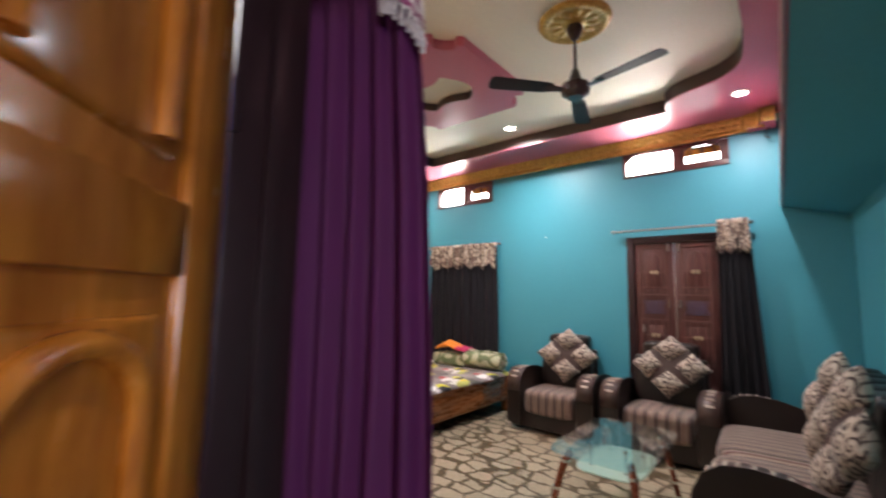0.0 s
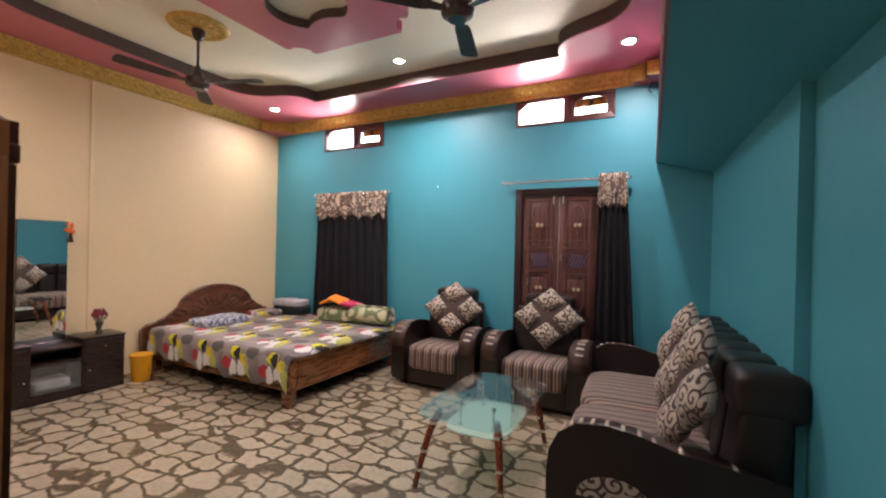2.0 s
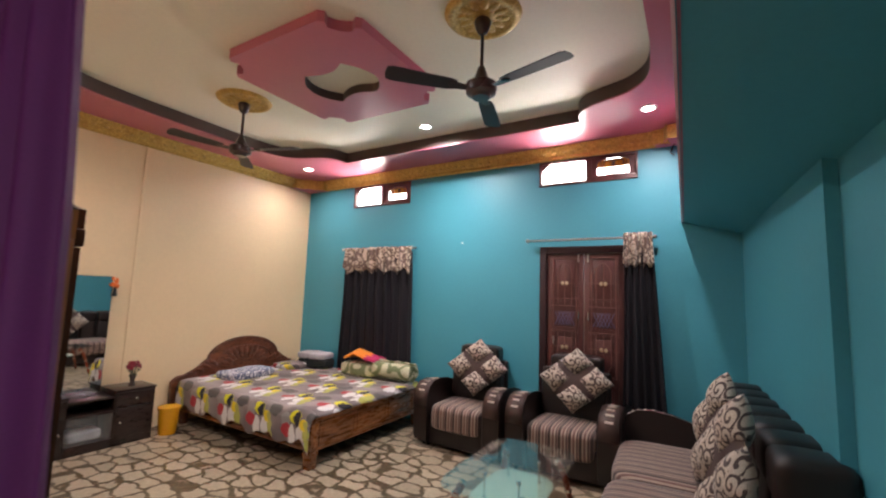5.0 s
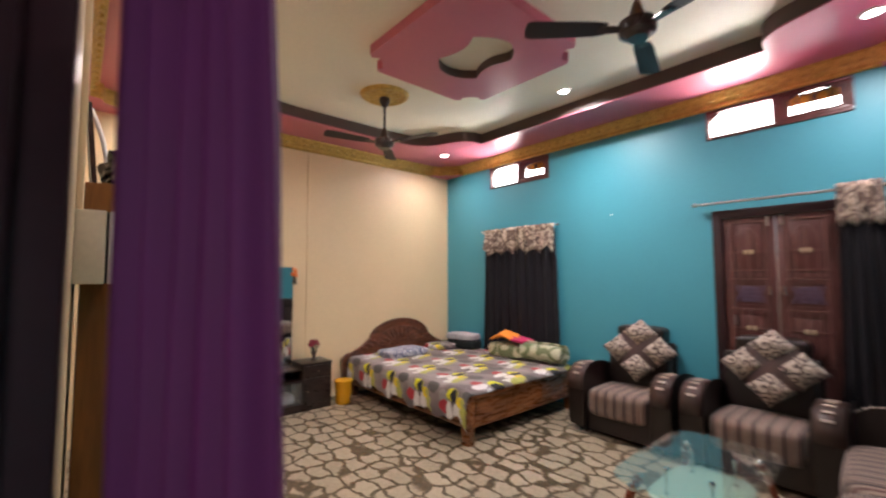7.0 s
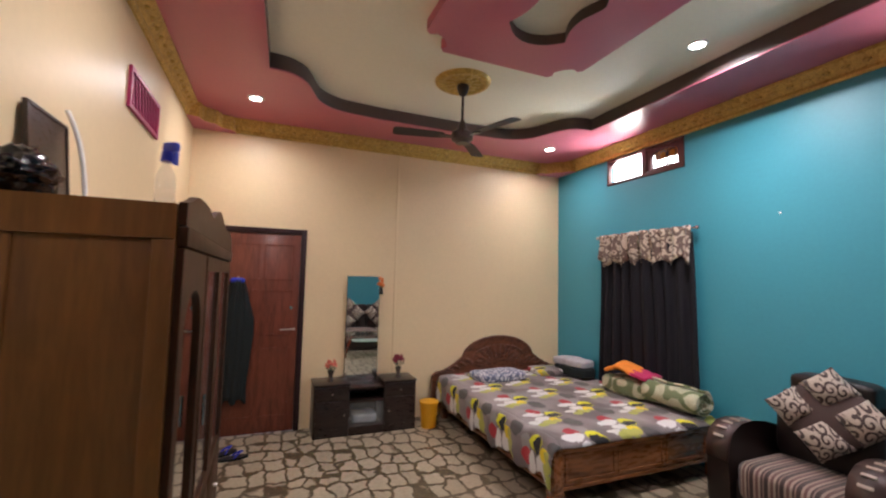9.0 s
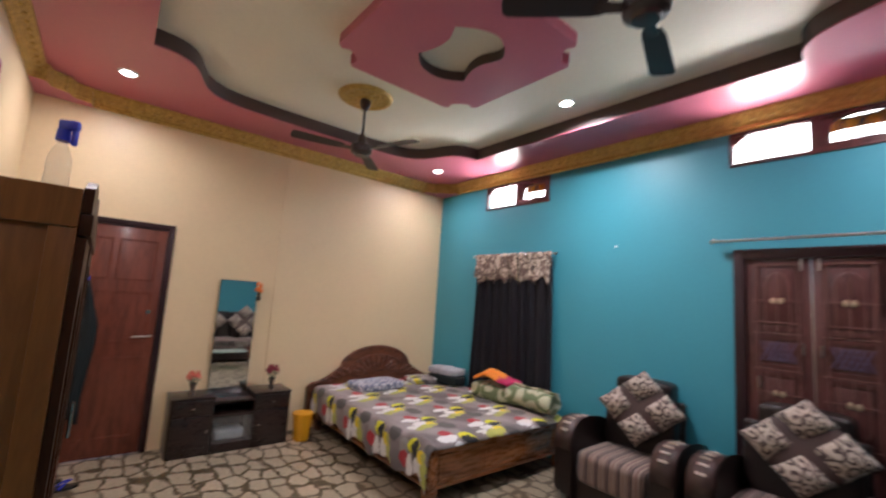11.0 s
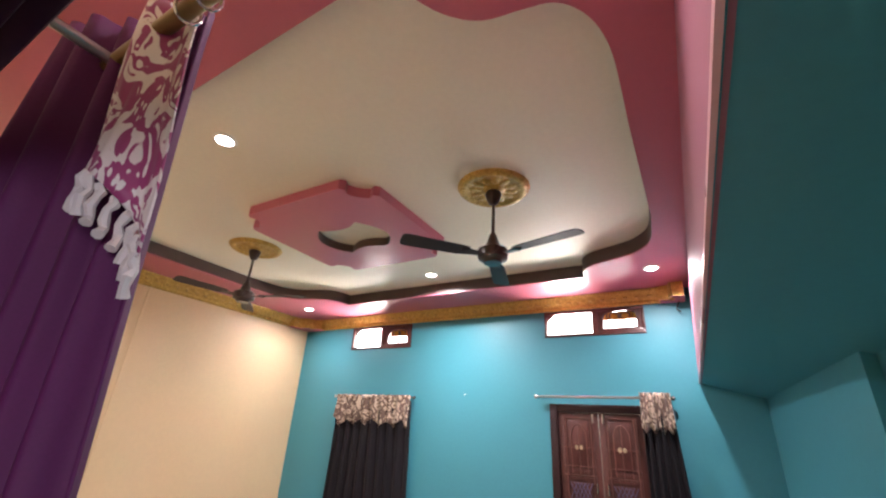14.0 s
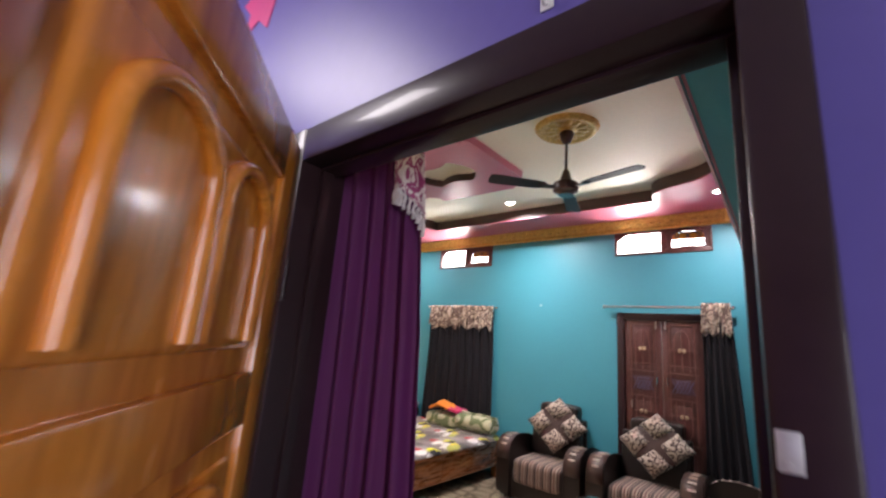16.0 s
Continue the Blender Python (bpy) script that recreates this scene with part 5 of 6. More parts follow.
for i in range(11):
    a = math.pi * (i + 0.5) / 11
    carved_leaf(0.25 * math.cos(a), 0.58 + 0.15 * math.sin(a), a - math.pi / 2, 0.026, 0.085)
for sgn in (-1, 1):
    for k in range(4):                                     # leaves that trail along the shoulders
        carved_leaf(sgn * (0.42 + 0.085 * k), 0.625 - 0.030 * k, -sgn * radians(58 + 6 * k), 0.024 - 0.003 * k, 0.070)
for y in (BY0, BY1 - 0.035):
    bm = boxed(BX0, BX1 - 0.07, y, y + 0.035, 0.15, 0.37, 0.006)
    box(bm, BX0 + 0.02, BX1 - 0.09, y - 0.008, y + 0.004, 0.165, 0.19, 0.003)
    box(bm, BX0 + 0.02, BX1 - 0.09, y - 0.008, y + 0.004, 0.33, 0.355, 0.003)
    part("side_rail", bm, WOOD_BED, bed)
foot = part("footboard", boxed(BX1 - 0.055, BX1 - 0.012, BY0 + 0.075, BY1 - 0.075, 0.14, 0.435, 0.006), WOOD_FOOT, bed)
for z0p, z1p in ((0.145, 0.175), (0.40, 0.43)):
    part("rail_moulding", boxed(BX1 - 0.0118, BX1 - 0.002, BY0 + 0.075, BY1 - 0.075, z0p, z1p, 0.004), WOOD_FOOT, foot)
for k in range(3):
    ya = BY0 + 0.10 + k * 0.49
    part("panel_moulding", slab(bmesh.new(), rect(ya, ya + 0.46, 0.19, 0.39), BX1 - 0.0118, BX1 - 0.004, [rect(ya + 0.02, ya + 0.44, 0.21, 0.37)], "yz"), WOOD_FOOT, foot)
for y in (BY0 - 0.006, BY1 - 0.079):
    bm = boxed(BX1 - 0.085, BX1, y, y + 0.085, 0.0, 0.44, 0.008)
    box(bm, BX1 - 0.090, BX1 + 0.005, y - 0.005, y + 0.090, 0.115, 0.14, 0.004)
    part("post", bm, WOOD_BED, bed)
for y in (BY0 + 0.02, BY1 - 0.09):
    part("leg", boxed(BX0 + 0.02, BX0 + 0.09, y, y + 0.07, 0.0, 0.16, 0.006), WOOD_HEAD, bed)
part("base", boxed(BX0 + 0.01, BX1 - 0.06, BY0 + 0.037, BY1 - 0.037, 0.20, 0.30), WOOD_HEAD, bed)
solid("mattress", boxed(BX0 + 0.01, BX1 - 0.06, BY0 + 0.04, BY1 - 0.04, 0.301, 0.455, 0.03, 3), WHITE_CLOTH, "white mattress under the bedspread", "mattress")
# bedspread: lies on the mattress, falls over the near side and the foot edge
nx, ny = 110, 110
places = []
for j in range(ny + 1):
    rowv = []
    for i in range(nx + 1):
        u, w = i / nx, j / ny
        x = BX0 + 0.03 + (BX1 + 0.005 - BX0 - 0.03) * u
        length = w * 1.99                       # cloth length from the far edge towards the near side
        far = BY1 - 0.02
        y = far - length
        edge = BY0 - 0.018
        z = 0.478 + 0.010 * noise.noise((x * 5, y * 5, 0.3)) + 0.005 * noise.noise((x * 14, y * 14, 2))
        if y < edge + 0.05:
            over = (edge + 0.05) - y
            arc = 0.05 * math.pi / 2
            if over < arc:
                a = over / 0.05
                y, z = edge + 0.05 - 0.05 * math.sin(a), z - 0.05 * (1 - math.cos(a))
            else:
                drop = over - arc
                wave = math.sin(x * 17) + 0.6 * math.sin(x * 29 + 1)
                y = edge - 0.010 * wave * min(1, drop * 6) - 0.012
                z = z - 0.05 - drop * (0.82 + 0.10 * math.sin(x * 13.7 + 0.5) + 0.06 * math.sin(x * 31))
        if u > 0.965:
            k = (u - 0.965) / 0.035
            z -= 0.045 * k * k
        rowv.append((x, y, z))
    places.append(rowv)
fall = int(ny * (BY1 - 0.02 - (BY0 + 0.032)) / 1.99)
spread = thing("bedspread", "grey bedspread printed with yellow, white, red and black figures", "bedspread", (0, 0, 0))
for nm, some in (("top_sheet", places[:fall + 1]), ("side_fall", places[fall:])):
    bm = bmesh.new()
    grid = [[bm.verts.new(p) for p in r] for r in some]
    for a, b in zip(grid, grid[1:]):
        for i in range(nx):
            bm.faces.new((a[i], a[i + 1], b[i + 1], b[i]))
    md = part(nm, bm, SPREAD, spread, "", 80).modifiers.new("thickness", "SOLIDIFY")
    md.thickness, md.offset = 0.008, 1.0


def soft_thing(name, at, size, mt, label, category, turn=0, power=0.4, seed=0):
    bm = puff(bmesh.new(), *size, Matrix.Identity(4), power, 12)
    for v in bm.verts:
        v.co += v.normal * 0 + Vector((0, 0, 0.10 * size[2] * noise.noise(v.co * 9 + Vector((seed, 0, 0)))))
    ob = solid(name, bm, mt, label, category)
    ob.matrix_world = pose(*at, 0, 0, turn)
    return ob


soft_thing("pillow", (-4.62, 3.83, 0.525), (0.36, 0.62, 0.085), PILLOW_PRINT, "flat white and blue printed pillow on the bed", "pillow", 3, 0.4, 3)
soft_thing("pillow", (-4.68, 4.60, 0.52), (0.34, 0.50, 0.07), SPREAD, "printed pillow beside the headboard", "pillow", -4, 0.4, 5)
soft_thing("folded_clothes", (-4.45, 4.78, 0.555), (0.50, 0.24, 0.12), JACKET, "pile of dark folded clothes on the bed", "clothes", 5, 0.3, 7)
soft_thing("folded_blanket", (-4.48, 4.79, 0.650), (0.48, 0.26, 0.09), GREY_CLOTH, "pale grey folded blanket on dark clothes", "blanket", 8, 0.3, 9)


def rolled(name, at, length, r, mt, label, turn):
    bm = bmesh.new()
    n, turns = 90, 3.2
    ring = []
    for i in range(n + 1):
        t = i / n
        a = t * turns * 2 * math.pi
        rr = 0.02 + (r - 0.02) * t
        ring.append((rr * math.cos(a), rr * math.sin(a) * 0.92))
    cols = []
    for k in range(13):
        x = -length / 2 + length * k / 12
        cols.append([bm.verts.new((x + 0.006 * math.sin(i), y * (1 + 0.03 * math.sin(k * 1.3)), z * (1 + 0.05 * math.sin(k * 0.9 + 1)))) for i, (y, z) in enumerate(ring)])
    for a, b in zip(cols, cols[1:]):
        for i in range(n):
            bm.faces.new((a[i], a[i + 1], b[i + 1], b[i]))
    ob = solid(name, bm, mt, label, "blanket")
    md = ob.modifiers.new("thickness", "SOLIDIFY")
    md.thickness, md.offset = 0.018, 0.0
    ob.matrix_world = pose(*at, 0, 0, turn)
    return ob


rolled("rolled_blanket", (-3.06, 4.74, 0.612), 0.54, 0.118, GREEN_BLANKET, "rolled green and cream fleece blanket on the bed", 2)
soft_thing("folded_blanket", (-3.60, 4.78, 0.570), (0.54, 0.30, 0.16), GREEN_BLANKET, "green folded fleece blanket on the bed", "blanket", 2, 0.3, 12)
bm = bmesh.new()
for j in range(15):
    for i in range(21):
        u, w = i / 20 - 0.5, j / 14 - 0.5
        bm.verts.new((0.46 * u, 0.26 * w, 0.09 * max(0, 1 - abs(u + 0.22) * 3.2) * (1 - abs(w)) + 0.03 * (1 - 2 * abs(u)) + 0.012 * noise.noise((u * 9, w * 9, 1))))
bm.verts.ensure_lookup_table()
for j in range(14):
    for i in range(20):
        f = bm.faces.new([bm.verts[q] for q in (j * 21 + i, j * 21 + i + 1, (j + 1) * 21 + i + 1, (j + 1) * 21 + i)])
        f.material_index = 1 if i > 12 + 2 * math.sin(j) else 0
ob = solid("folded_shawl", bm, [ORANGE_CLOTH, MAGENTA_CLOTH], "crumpled orange and magenta shawl on the blanket", "shawl")
md = ob.modifiers.new("thickness", "SOLIDIFY")
md.thickness, md.offset = 0.03, -1.0
ob.matrix_world = pose(-3.55, 4.76, 0.690, 0, 0, 4)

# ---- dressing table with tall mirror ----
DYA, DYB, DXF = 1.80, 2.86, -4.69
dt = thing("dressing_table", "dark wenge dressing table with a tall frameless mirror", "dressing table", (0, 0, 0))
DXB = XW + 0.024
for ya, yb in ((DYA, DYA + 0.35), (DYB - 0.35, DYB)):
    cab = part("side_cabinet", boxed(DXB, DXF - 0.012, ya, yb, 0.0, 0.515, 0.004), WOOD_DRESSER, dt)
    part("cabinet_top", boxed(DXB, DXF + 0.004, ya - 0.004, yb + 0.004, 0.507, 0.525, 0.003), WOOD_DRESSER, cab)
    part("drawer", boxed(DXF - 0.014, DXF, ya + 0.012, yb - 0.012, 0.365, 0.495, 0.003), WOOD_DRESSER, cab)
    part("door", boxed(DXF - 0.014, DXF, ya + 0.012, yb - 0.012, 0.075, 0.352, 0.003), WOOD_DRESSER, cab)
    inner_y = yb - 0.05 if ya == DYA else ya + 0.05
    for y, z in (((ya + yb) / 2, 0.43), (inner_y, 0.22)):
        bm = tube(bmesh.new(), (DXF - 0.002, y, z), (DXF + 0.018, y, z), 0.005, seg=8)
        bmesh.ops.create_uvsphere(bm, u_segments=12, v_segments=8, radius=0.011, matrix=Matrix.Translation((DXF + 0.02, y, z)))
        part("knob", bm, CHROME, cab, "small chrome knob")
ya, yb = DYA + 0.352, DYB - 0.352
bm = bmesh.new()
for z0p, z1p in ((0.0, 0.085), (0.325, 0.345), (0.455, 0.475)):
    box(bm, DXB, DXF - 0.010, ya, yb, z0p, z1p, 0.003)
box(bm, DXB, DXB + 0.012, ya, yb, 0.08, 0.46)
part("centre_unit", bm, WOOD_DRESSER, dt)
part("glass_door", boxed(DXF - 0.020, DXF - 0.015, ya + 0.004, yb - 0.004, 0.09, 0.322), GLASS_CLEAR, dt, "glass shelf door").visible_shadow = False
bm = bmesh.new()
box(bm, DXB, DXB + 0.018, 2.135, 2.50, 0.47, 1.62, 0.003)
mir = part("mirror_board", bm, WOOD_DRESSER, dt)
part("mirror", boxed(DXB + 0.019, DXB + 0.024, 2.138, 2.497, 0.476, 1.617), MIRROR, mir, "tall rectangular mirror")
soft_thing("folded_cloth", (-4.86, 2.33, 0.135), (0.20, 0.26, 0.09), GREY_CLOTH, "crumpled pale cloth behind the glass shelf door", "cloth", 0, 0.3, 21)


def flowers(name, at, petals, label, n=16, r=0.055, h=0.17):
    th = thing(name, label, "flower vase", at)
    part("vase", lathe(bmesh.new(), [(0.004, 0.0), (0.026, 0.0), (0.030, 0.012), (0.018, 0.04), (0.024, 0.08), (0.036, 0.11), (0.032, 0.112), (0.004, 0.06)], (0, 0, 0), 20), VASE, th)
    rnd = random.Random(4)
    bm, lf = bmesh.new(), bmesh.new()
    for i in range(n):
        a, e = rnd.uniform(0, 6.28), rnd.uniform(-0.2, 1.2)
        p = Vector((r * math.cos(a) * math.cos(e), r * math.sin(a) * math.cos(e), h + r * 0.8 * math.sin(e)))
        for k in range(5):
            m = Matrix.Translation(p) @ Matrix.Rotation(a, 4, "Z") @ Matrix.Rotation(k * 1.256, 4, "X") @ Matrix.Translation((0, 0.011, 0)) @ Matrix.Diagonal((0.006, 0.014, 0.010, 1))
            bmesh.ops.create_icosphere(bm, subdivisions=1, radius=1.0, matrix=m)
        tube(lf, (0, 0, 0.07), p * 0.97, 0.002, seg=5)
        m = Matrix.Translation(p * 0.8) @ Matrix.Rotation(a, 4, "Z") @ Matrix.Diagonal((0.018, 0.008, 0.003, 1))
        bmesh.ops.create_icosphere(lf, subdivisions=1, radius=1.0, matrix=m)
    part("petals", bm, petals, th)
    part("stems", lf, LEAF_GREEN, th)


flowers("flower_vase", (-4.82, 1.97, 0.525), CORAL_FLOWER, "coral artificial flowers in a small dark vase")
flowers("flower_vase", (-4.82, 2.69, 0.525), RED_FLOWER, "dark red artificial flowers in a small vase", 20, 0.06, 0.19)
bm = bmesh.new()
rnd = random.Random(8)
for i in range(14):
    m = Matrix.Translation((DXB + 0.04 + rnd.uniform(-0.015, 0.02), 2.51 + rnd.uniform(-0.03, 0.03), 1.56 + rnd.uniform(-0.05, 0.04))) @ Matrix.Rotation(rnd.uniform(0, 6), 4, "X") @ Matrix.Diagonal((0.010, 0.024, 0.014, 1))
    bmesh.ops.create_icosphere(bm, subdivisions=1, radius=1.0, matrix=m)
hang = thing("hanging_flower", "orange cloth flower hung on the mirror corner", "ornament", (0, 0, 0))
part("petals", bm, plain("orange_petals", (0.85, 0.20, 0.03), 0.6), hang)
part("tassel", tube(bmesh.new(), (DXB + 0.04, 2.51, 1.52), (DXB + 0.04, 2.515, 1.42), 0.010, 0.022, 10), BLACK, hang)
bin_ = thing("waste_bin", "yellow plastic waste bin on the floor", "bin", (-4.71, 3.02, 0))
part("body", lathe(bmesh.new(), [(0.004, 0.0), (0.078, 0.0), (0.082, 0.01), (0.098, 0.255), (0.094, 0.255), (0.080, 0.02), (0.004, 0.015)], (0, 0, 0), 32), YELLOW, bin_)
part("rim", lathe(bmesh.new(), [(0.094, 0.245), (0.106, 0.248), (0.106, 0.275), (0.094, 0.275)], (0, 0, 0), 32), YELLOW, bin_)

# ---- showcase wardrobe by the south wall ----
WX0, WX1, WY0, WY1, WZ = -3.10, -1.68, 0.572, 1.098, 1.80
sc = thing("showcase_cabinet", "brown wooden showcase cabinet with carved crown, mirror and glass doors", "cabinet", (0, 0, 0))
part("side_panel", boxed(WX1 - 0.022, WX1, WY0, WY1, 0.0, WZ, 0.004), WOOD_SHOW, sc)
part("corner_stile", boxed(WX1 + 0.0005, WX1 + 0.010, WY1 - 0.055, WY1, 0.0, WZ - 0.102, 0.002), WOOD_SHOW, sc)
part("side_batten", boxed(WX1 + 0.0005, WX1 + 0.006, WY0 + 0.155, WY0 + 0.175, 0.0, WZ - 0.102, 0.002), WOOD_SHOW, sc)
corner = [(WY0, WZ - 0.100), (WY1, WZ - 0.100), (WY1, WZ)] + [(WY0 + 0.04 - 0.04 * math.sin(math.pi * k / 12), WZ - 0.04 + 0.04 * math.cos(math.pi * k / 12)) for k in range(7)]
part("side_cornice", slab(bmesh.new(), corner, WX1 + 0.0005, WX1 + 0.012, (), "yz"), WOOD_SHOW, sc)
part("side_panel", boxed(WX0, WX0 + 0.022, WY0, WY1, 0.0, WZ, 0.004), WOOD_SHOW, sc)
part("back_panel", boxed(WX0 + 0.021, WX1 - 0.021, WY0, WY0 + 0.012, 0.0, WZ - 0.02), WOOD_SHOW, sc)
part("top_board", boxed(WX0 + 0.021, WX1 - 0.021, WY0, WY1, WZ - 0.025, WZ), WOOD_SHOW, sc)
for z in (0.08, 0.62, 0.95, 1.25, 1.52):
    part("shelf", boxed(WX0 + 0.022, WX1 - 0.022, WY0 + 0.013, WY1 - 0.03, z, z + 0.018), WOOD_SHOW, sc)
cw = WX1 - WX0
crown = [(WX0, WZ - 0.06), (WX1, WZ - 0.06), (WX1, WZ + 0.006)]
for i in range(1, 48):
    u = i / 48
    ends = min(1.0, 9 * u, 9 * (1 - u))
    crown.append((WX1 - cw * u, WZ + 0.006 + ends * (0.024 + 0.055 * abs(math.sin(2.5 * math.pi * u)) * (0.45 + 0.75 * math.exp(-((u - 0.5) * 6) ** 2)))))
crown.append((WX0, WZ + 0.006))
part("crown", slab(bmesh.new(), crown, WY1 + 0.001, WY1 + 0.024, (), "xz"), WOOD_SHOW_FRONT, sc, "scalloped carved crown")
part("front_rail", boxed(WX0, WX1, WY1 + 0.001, WY1 + 0.030, WZ - 0.12, WZ - 0.062, 0.005), WOOD_SHOW_FRONT, sc)
xa = WX1 - 0.46
door = part("mirror_door", slab(bmesh.new(), rect(xa, WX1 - 0.004, 0.10, WZ - 0.125), WY1 + 0.001, WY1 + 0.022,
            [[(xa + 0.07, 0.35), (WX1 - 0.075, 0.35), (WX1 - 0.075, 1.42)] + [((xa + WX1) / 2 + (0.23 - 0.073) * math.cos(math.pi * s / 12), 1.42 + 0.13 * math.sin(math.pi * s / 12)) for s in range(1, 12)] + [(xa + 0.07, 1.42)]], "xz"), WOOD_SHOW_FRONT, sc)
part("mirror", boxed(xa + 0.06, WX1 - 0.065, WY1 + 0.004, WY1 + 0.009, 0.34, 1.57), MIRROR, door, "arched mirror")
part("pull_handle", tube(bmesh.new(), (xa + 0.03, WY1 + 0.045, 1.05), (xa + 0.03, WY1 + 0.045, 1.16), 0.006), STEEL, door)
for i in range(2):
    x0 = WX0 + 0.004 + i * 0.475
    x1 = x0 + 0.472
    door = part("glass_door_frame", slab(bmesh.new(), rect(x0, x1, 0.64, WZ - 0.125), WY1 + 0.001, WY1 + 0.022, [rect(x0 + 0.055, x1 - 0.055, 0.70, WZ - 0.185)], "xz"), WOOD_SHOW_FRONT, sc)
    part("pane", boxed(x0 + 0.05, x1 - 0.05, WY1 + 0.008, WY1 + 0.012, 0.69, WZ - 0.18), GLASS_CLEAR, door, "clear glass pane")
    for z0p, z1p in ((0.37, 0.63), (0.10, 0.36)):
        dr = part("drawer", boxed(x0, x1, WY1 + 0.001, WY1 + 0.022, z0p, z1p, 0.006), WOOD_SHOW_FRONT, sc)
        part("knob", lathe(bmesh.new(), [(0.003, 0), (0.010, 0), (0.014, 0.012), (0.003, 0.016)], ((x0 + x1) / 2, WY1 + 0.034, (z0p + z1p) / 2), 12), STEEL, dr)
part("door_batten", boxed(WX1 - 0.470, WX1 - 0.462, WY1 + 0.001, WY1 + 0.026, 0.10, WZ - 0.13, 0.002), WOOD_SHOW_FRONT, sc)
part("plinth", boxed(WX0 + 0.02, WX1 - 0.02, WY0 + 0.02, WY1 - 0.01, 0.0, 0.08), WOOD_SHOW, sc)
rnd = random.Random(12)
for z in (0.638, 0.968, 1.268, 1.538):
    for i in range(4):
        x = WX0 + 0.14 + i * 0.22 + rnd.uniform(-0.02, 0.02)
        r = rnd.uniform(0.035, 0.055)
        h = rnd.uniform(0.07, 0.14)
        solid("glass_bowl" if i % 2 else "steel_cup", lathe(bmesh.new(), [(0.004, 0.0), (r * 0.6, 0.0), (r, h), (r * 0.94, h), (r * 0.55, 0.008), (0.004, 0.008)], (x, 0.86 + rnd.uniform(-0.05, 0.05), z + 0.001), 18),
              CHROME if i % 2 == 0 else SWITCH_GREY, "shiny dish on the showcase shelf", "dish", "dishes in the showcase")

# things on top of the cabinet
sb = thing("spray_bottle", "clear spray bottle with blue trigger head on the cabinet", "bottle", (-1.84, 1.030, WZ))
sb.scale = (0.86, 0.86, 0.86)
part("bottle", lathe(bmesh.new(), [(0.004, 0.0), (0.030, 0.0), (0.034, 0.008), (0.034, 0.06), (0.030, 0.07), (0.034, 0.08), (0.033, 0.12), (0.016, 0.165), (0.013, 0.19), (0.004, 0.19)], (0, 0, 0), 20), make_glass("clear_plastic", (0.95, 0.96, 0.97), 0.08, 0.07), sb)
part("collar", lathe(bmesh.new(), [(0.004, 0.178), (0.020, 0.178), (0.018, 0.215), (0.004, 0.215)], (0, 0, 0), 16), BLUE, sb)
bm = boxed(-0.016, 0.044, -0.013, 0.013, 0.213, 0.250, 0.010, 2)
box(bm, 0.028, 0.040, -0.010, 0.010, 0.165, 0.216, 0.004)
bm.transform(Matrix.Rotation(radians(60), 4, "Z"))
part("trigger_head", bm, BLUE, sb, "blue trigger head")
bm = bmesh.new()
bmesh.ops.create_icosphere(bm, subdivisions=4, radius=1.0)
for v in bm.verts:
    p = v.co.copy()
    crease = abs(noise.noise(p * 2.3 + Vector((4, 1, 7)))) + 0.5 * abs(noise.noise(p * 5.1))
    k = 0.86 + 0.40 * crease
    lean = 0.05 * max(0.0, p.z)
    v.co = Vector((0.135 * p.x * k * (1 - 0.35 * max(0, p.z)) + lean, 0.085 * p.y * k, max(-0.050, 0.080 * p.z * (0.8 + 0.5 * crease) * (0.75 - 0.35 * p.x))))
bag = solid("plastic_bag", bm, plain("black_polythene", (0.012, 0.012, 0.014), 0.18, big=12, fine=26, relief=0.6), "crumpled black plastic bag on the cabinet", "bag")
bag.matrix_world = pose(-1.83, 0.69, WZ + 0.0655, 0, 0, 8) @ Matrix.Diagonal((0.80, 0.95, 1.3, 1))
board = thing("picture_frame", "dark framed board leaning against the wall on the cabinet", "picture", (-2.22, YS + 0.050, WZ), 0)
bm = slab(bmesh.new(), rect(-0.15, 0.15, 0.0, 0.37), -0.008, 0.008, [rect(-0.138, 0.138, 0.012, 0.358)], "xz")
bm.transform(Matrix.Rotation(radians(5), 4, "X"))
part("frame", bm, WOOD_DRESSER, board)
bm = boxed(-0.142, 0.142, -0.005, 0.004, 0.008, 0.362)
bm.transform(Matrix.Rotation(radians(5), 4, "X"))
part("board", bm, WOOD_DRESSER, board, "bare dark brown back board")
strip = [(-2.365, YS + 0.105, WZ + 0.009), (-2.365, YS + 0.090, WZ + 0.18), (-2.36, YS + 0.065, WZ + 0.32), (-2.35, YS + 0.026, WZ + 0.43)]
solid("plastic_strip", sweep(bmesh.new(), smooth_line(strip, 5), 0.009, 8), WHITE, "white plastic strip leaning against the wall on the cabinet", "strip")
solid("small_box", boxed(-2.30, -2.24, 1.00, 1.05, WZ, WZ + 0.04, 0.004), BLACK, "small black box on the cabinet", "box")

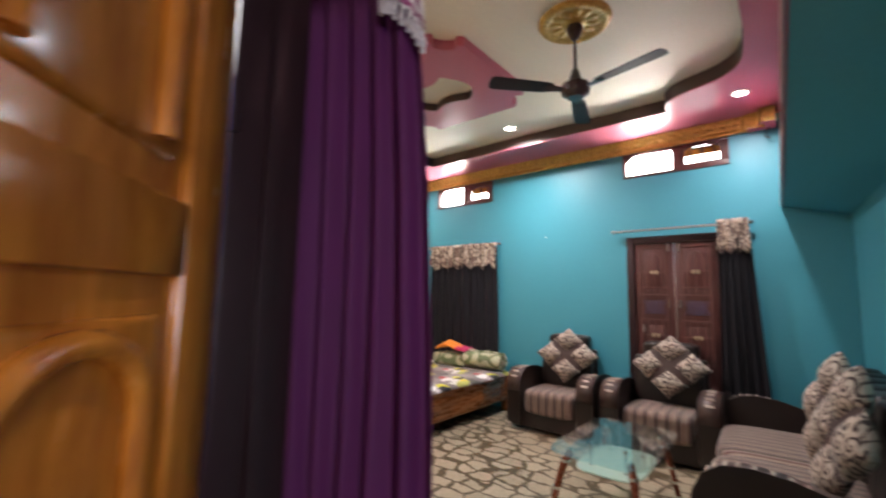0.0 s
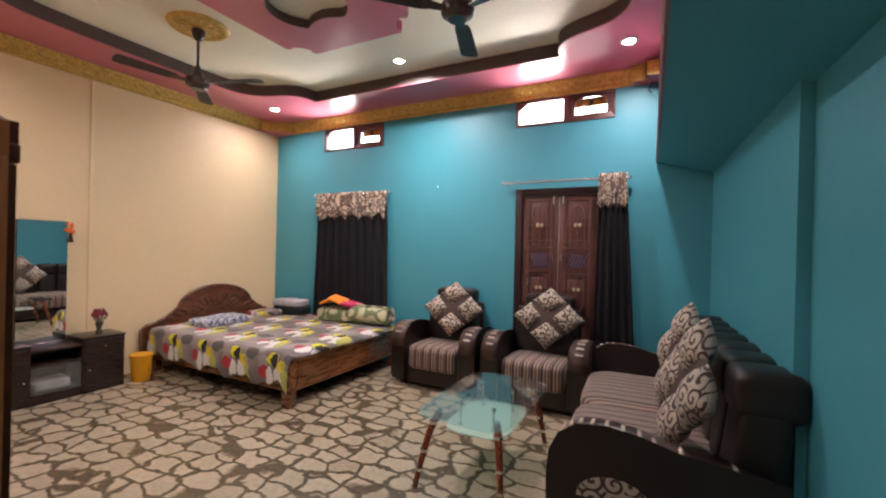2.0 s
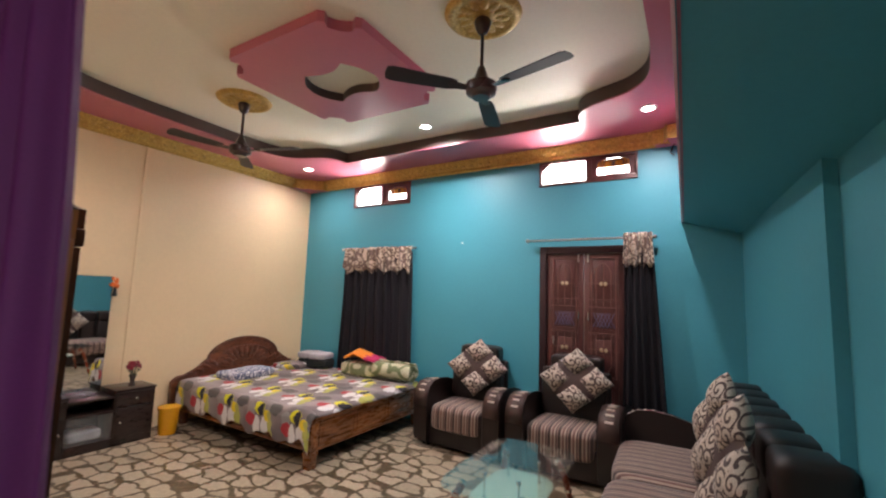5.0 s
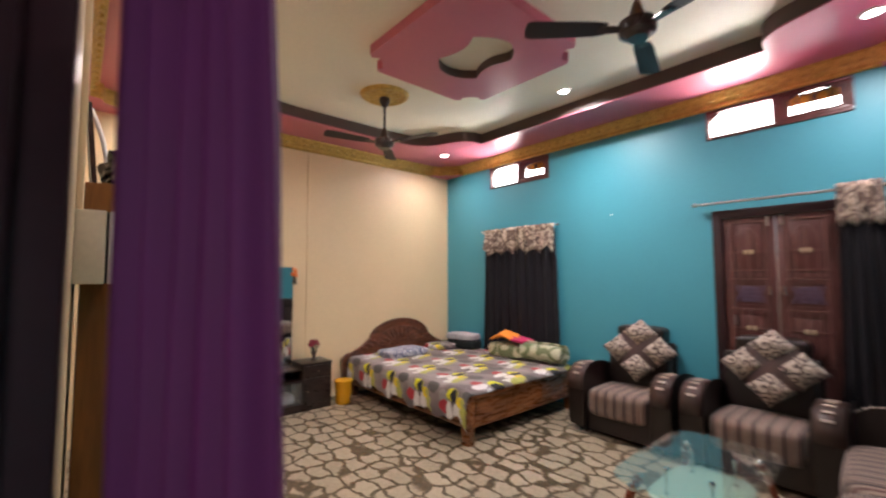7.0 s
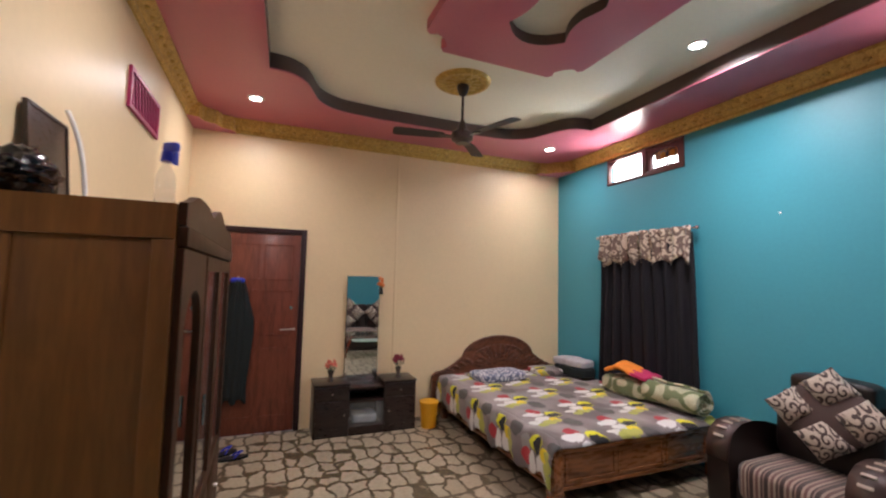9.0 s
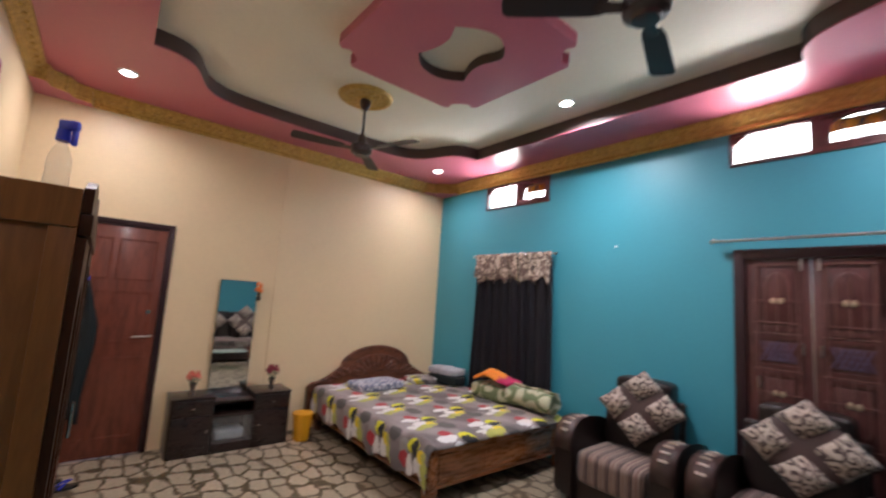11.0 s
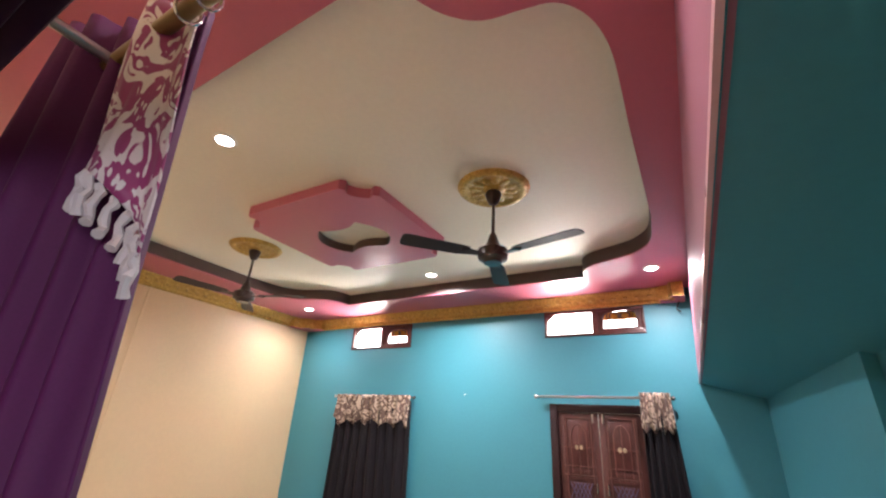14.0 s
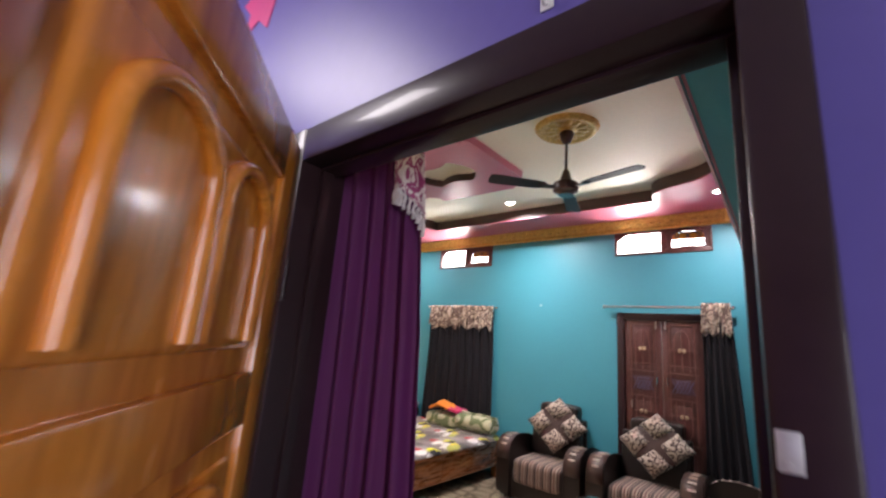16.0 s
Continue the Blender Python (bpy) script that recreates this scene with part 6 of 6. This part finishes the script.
# ---- fittings on the south wall ----
vent = thing("wall_vent", "magenta painted lattice vent high on the wall", "vent", (0, 0, 0), kind="structure")
vx0, vx1, vz0, vz1 = -3.72, -3.09, 2.53, 2.77
part("frame", slab(bmesh.new(), rect(vx0, vx1, vz0, vz1), YS, YS + 0.018, [rect(vx0 + 0.025, vx1 - 0.025, vz0 + 0.025, vz1 - 0.025)], "xz"), GRILLE_PINK, vent)
# backing in a darker magenta than the frame and slats
part("backing", boxed(vx0 + 0.02, vx1 - 0.02, YS, YS + 0.004, vz0 + 0.02, vz1 - 0.02), plain("dark_magenta", (0.22, 0.03, 0.08), 0.7), vent)
for i in range(9):
    x = vx0 + 0.05 + i * (vx1 - vx0 - 0.1) / 8
    bm = tube(bmesh.new(), (x - 0.03, YS + 0.010, vz0 + 0.025), (x + 0.03, YS + 0.010, vz1 - 0.025), 0.008, seg=6)
    part("slat", bm, GRILLE_PINK, vent)
sw = thing("switch_box", "cream distribution box with grey breaker cover on the wall", "switch box", (0, 0, 0))
bx0, bx1, bz0, bz1 = -1.660, -1.385, 1.500, 1.682
part("housing", boxed(bx0, bx1, YS, YS + 0.062, bz0, bz1, 0.005), SWITCH_CREAM, sw)
part("gasket", boxed(bx0 + 0.003, bx1 - 0.003, YS + 0.061, YS + 0.066, bz0 + 0.003, bz1 - 0.003), BLACK, sw)
cover = part("cover", boxed(bx0 + 0.001, bx1 - 0.001, YS + 0.066, YS + 0.078, bz0 + 0.001, bz1 - 0.001, 0.004), SWITCH_GREY, sw, "pale grey cover")
for z in (bz0 + 0.025, bz0 + 0.098):
    win = part("breaker_window", boxed(bx0 + 0.030, bx1 - 0.030, YS + 0.077, YS + 0.080, z, z + 0.055, 0.002), WHITE, cover, "pale breaker flap")
    # black strips stand in for the shade in the flap's gaps
    for zz in (z - 0.002, z + 0.055):
        part("gap_shade_strip", boxed(bx0 + 0.030, bx1 - 0.030, YS + 0.0772, YS + 0.0788, zz, zz + 0.003), BLACK, win)
structure("cable_duct", boxed(-1.42, -1.39, YS, YS + 0.015, bz1, ZT, 0.003), CREAM, "cream cable duct up the wall", "trim")

# ---- clothes on the west door, slippers ----
cl = thing("hanging_jacket", "black-green jacket with blue collar hung on the door", "jacket", (0, 0, 0))
bm = bmesh.new()
g = []
for j in range(25):
    v = j / 24
    half = 0.055 + 0.090 * min(1, v * 3) + 0.02 * math.sin(v * 5)
    g.append([bm.verts.new((XW + 0.045 + 0.035 * math.sin(math.pi * i / 16) + 0.012 * math.sin(i * 1.9 + v * 4), 1.045 + half * (i / 8 - 1), 1.55 - 1.20 * v - 0.03 * math.sin(i * 0.9) * v)) for i in range(17)])
for a, b in zip(g, g[1:]):
    for i in range(16):
        bm.faces.new((a[i], a[i + 1], b[i + 1], b[i]))
cloth_part("jacket_body", bm, JACKET, cl, "", 0.02)
part("collar", boxed(XW + 0.03, XW + 0.09, 0.975, 1.11, 1.525, 1.575, 0.02, 3), BLUE, cl, "blue collar")
part("hook", tube(bmesh.new(), (XW, 1.045, 1.57), (XW + 0.06, 1.045, 1.585), 0.006), STEEL, cl)
for k, (x, y, tn) in enumerate(((-4.60, 1.03, 30), (-4.48, 1.12, 12))):
    sl = thing("slipper", "blue and black rubber slipper on the floor", "slipper", (x, y, 0), tn, "slippers")
    out = [(0.045 * math.cos(a) * (1.0 if math.sin(a) > 0 else 0.85), 0.125 * math.sin(a)) for a in [2 * math.pi * i / 24 for i in range(24)]]
    part("sole", slab(bmesh.new(), out, 0.0, 0.018), BLACK, sl)
    bm = bmesh.new()
    for s in (-1, 1):
        for i in range(6):
            a, b = i / 6, (i + 1) / 6
            tube(bm, (s * 0.042 * a, 0.075 - 0.075 * a, 0.018 + 0.04 * math.sin(math.pi * (0.5 * (1 - a)) ** 1.0) * 1), (s * 0.042 * b, 0.075 - 0.075 * b, 0.018 + 0.04 * math.sin(math.pi * 0.5 * (1 - b))), 0.007, seg=8)
    part("strap", bm, BLUE, sl)
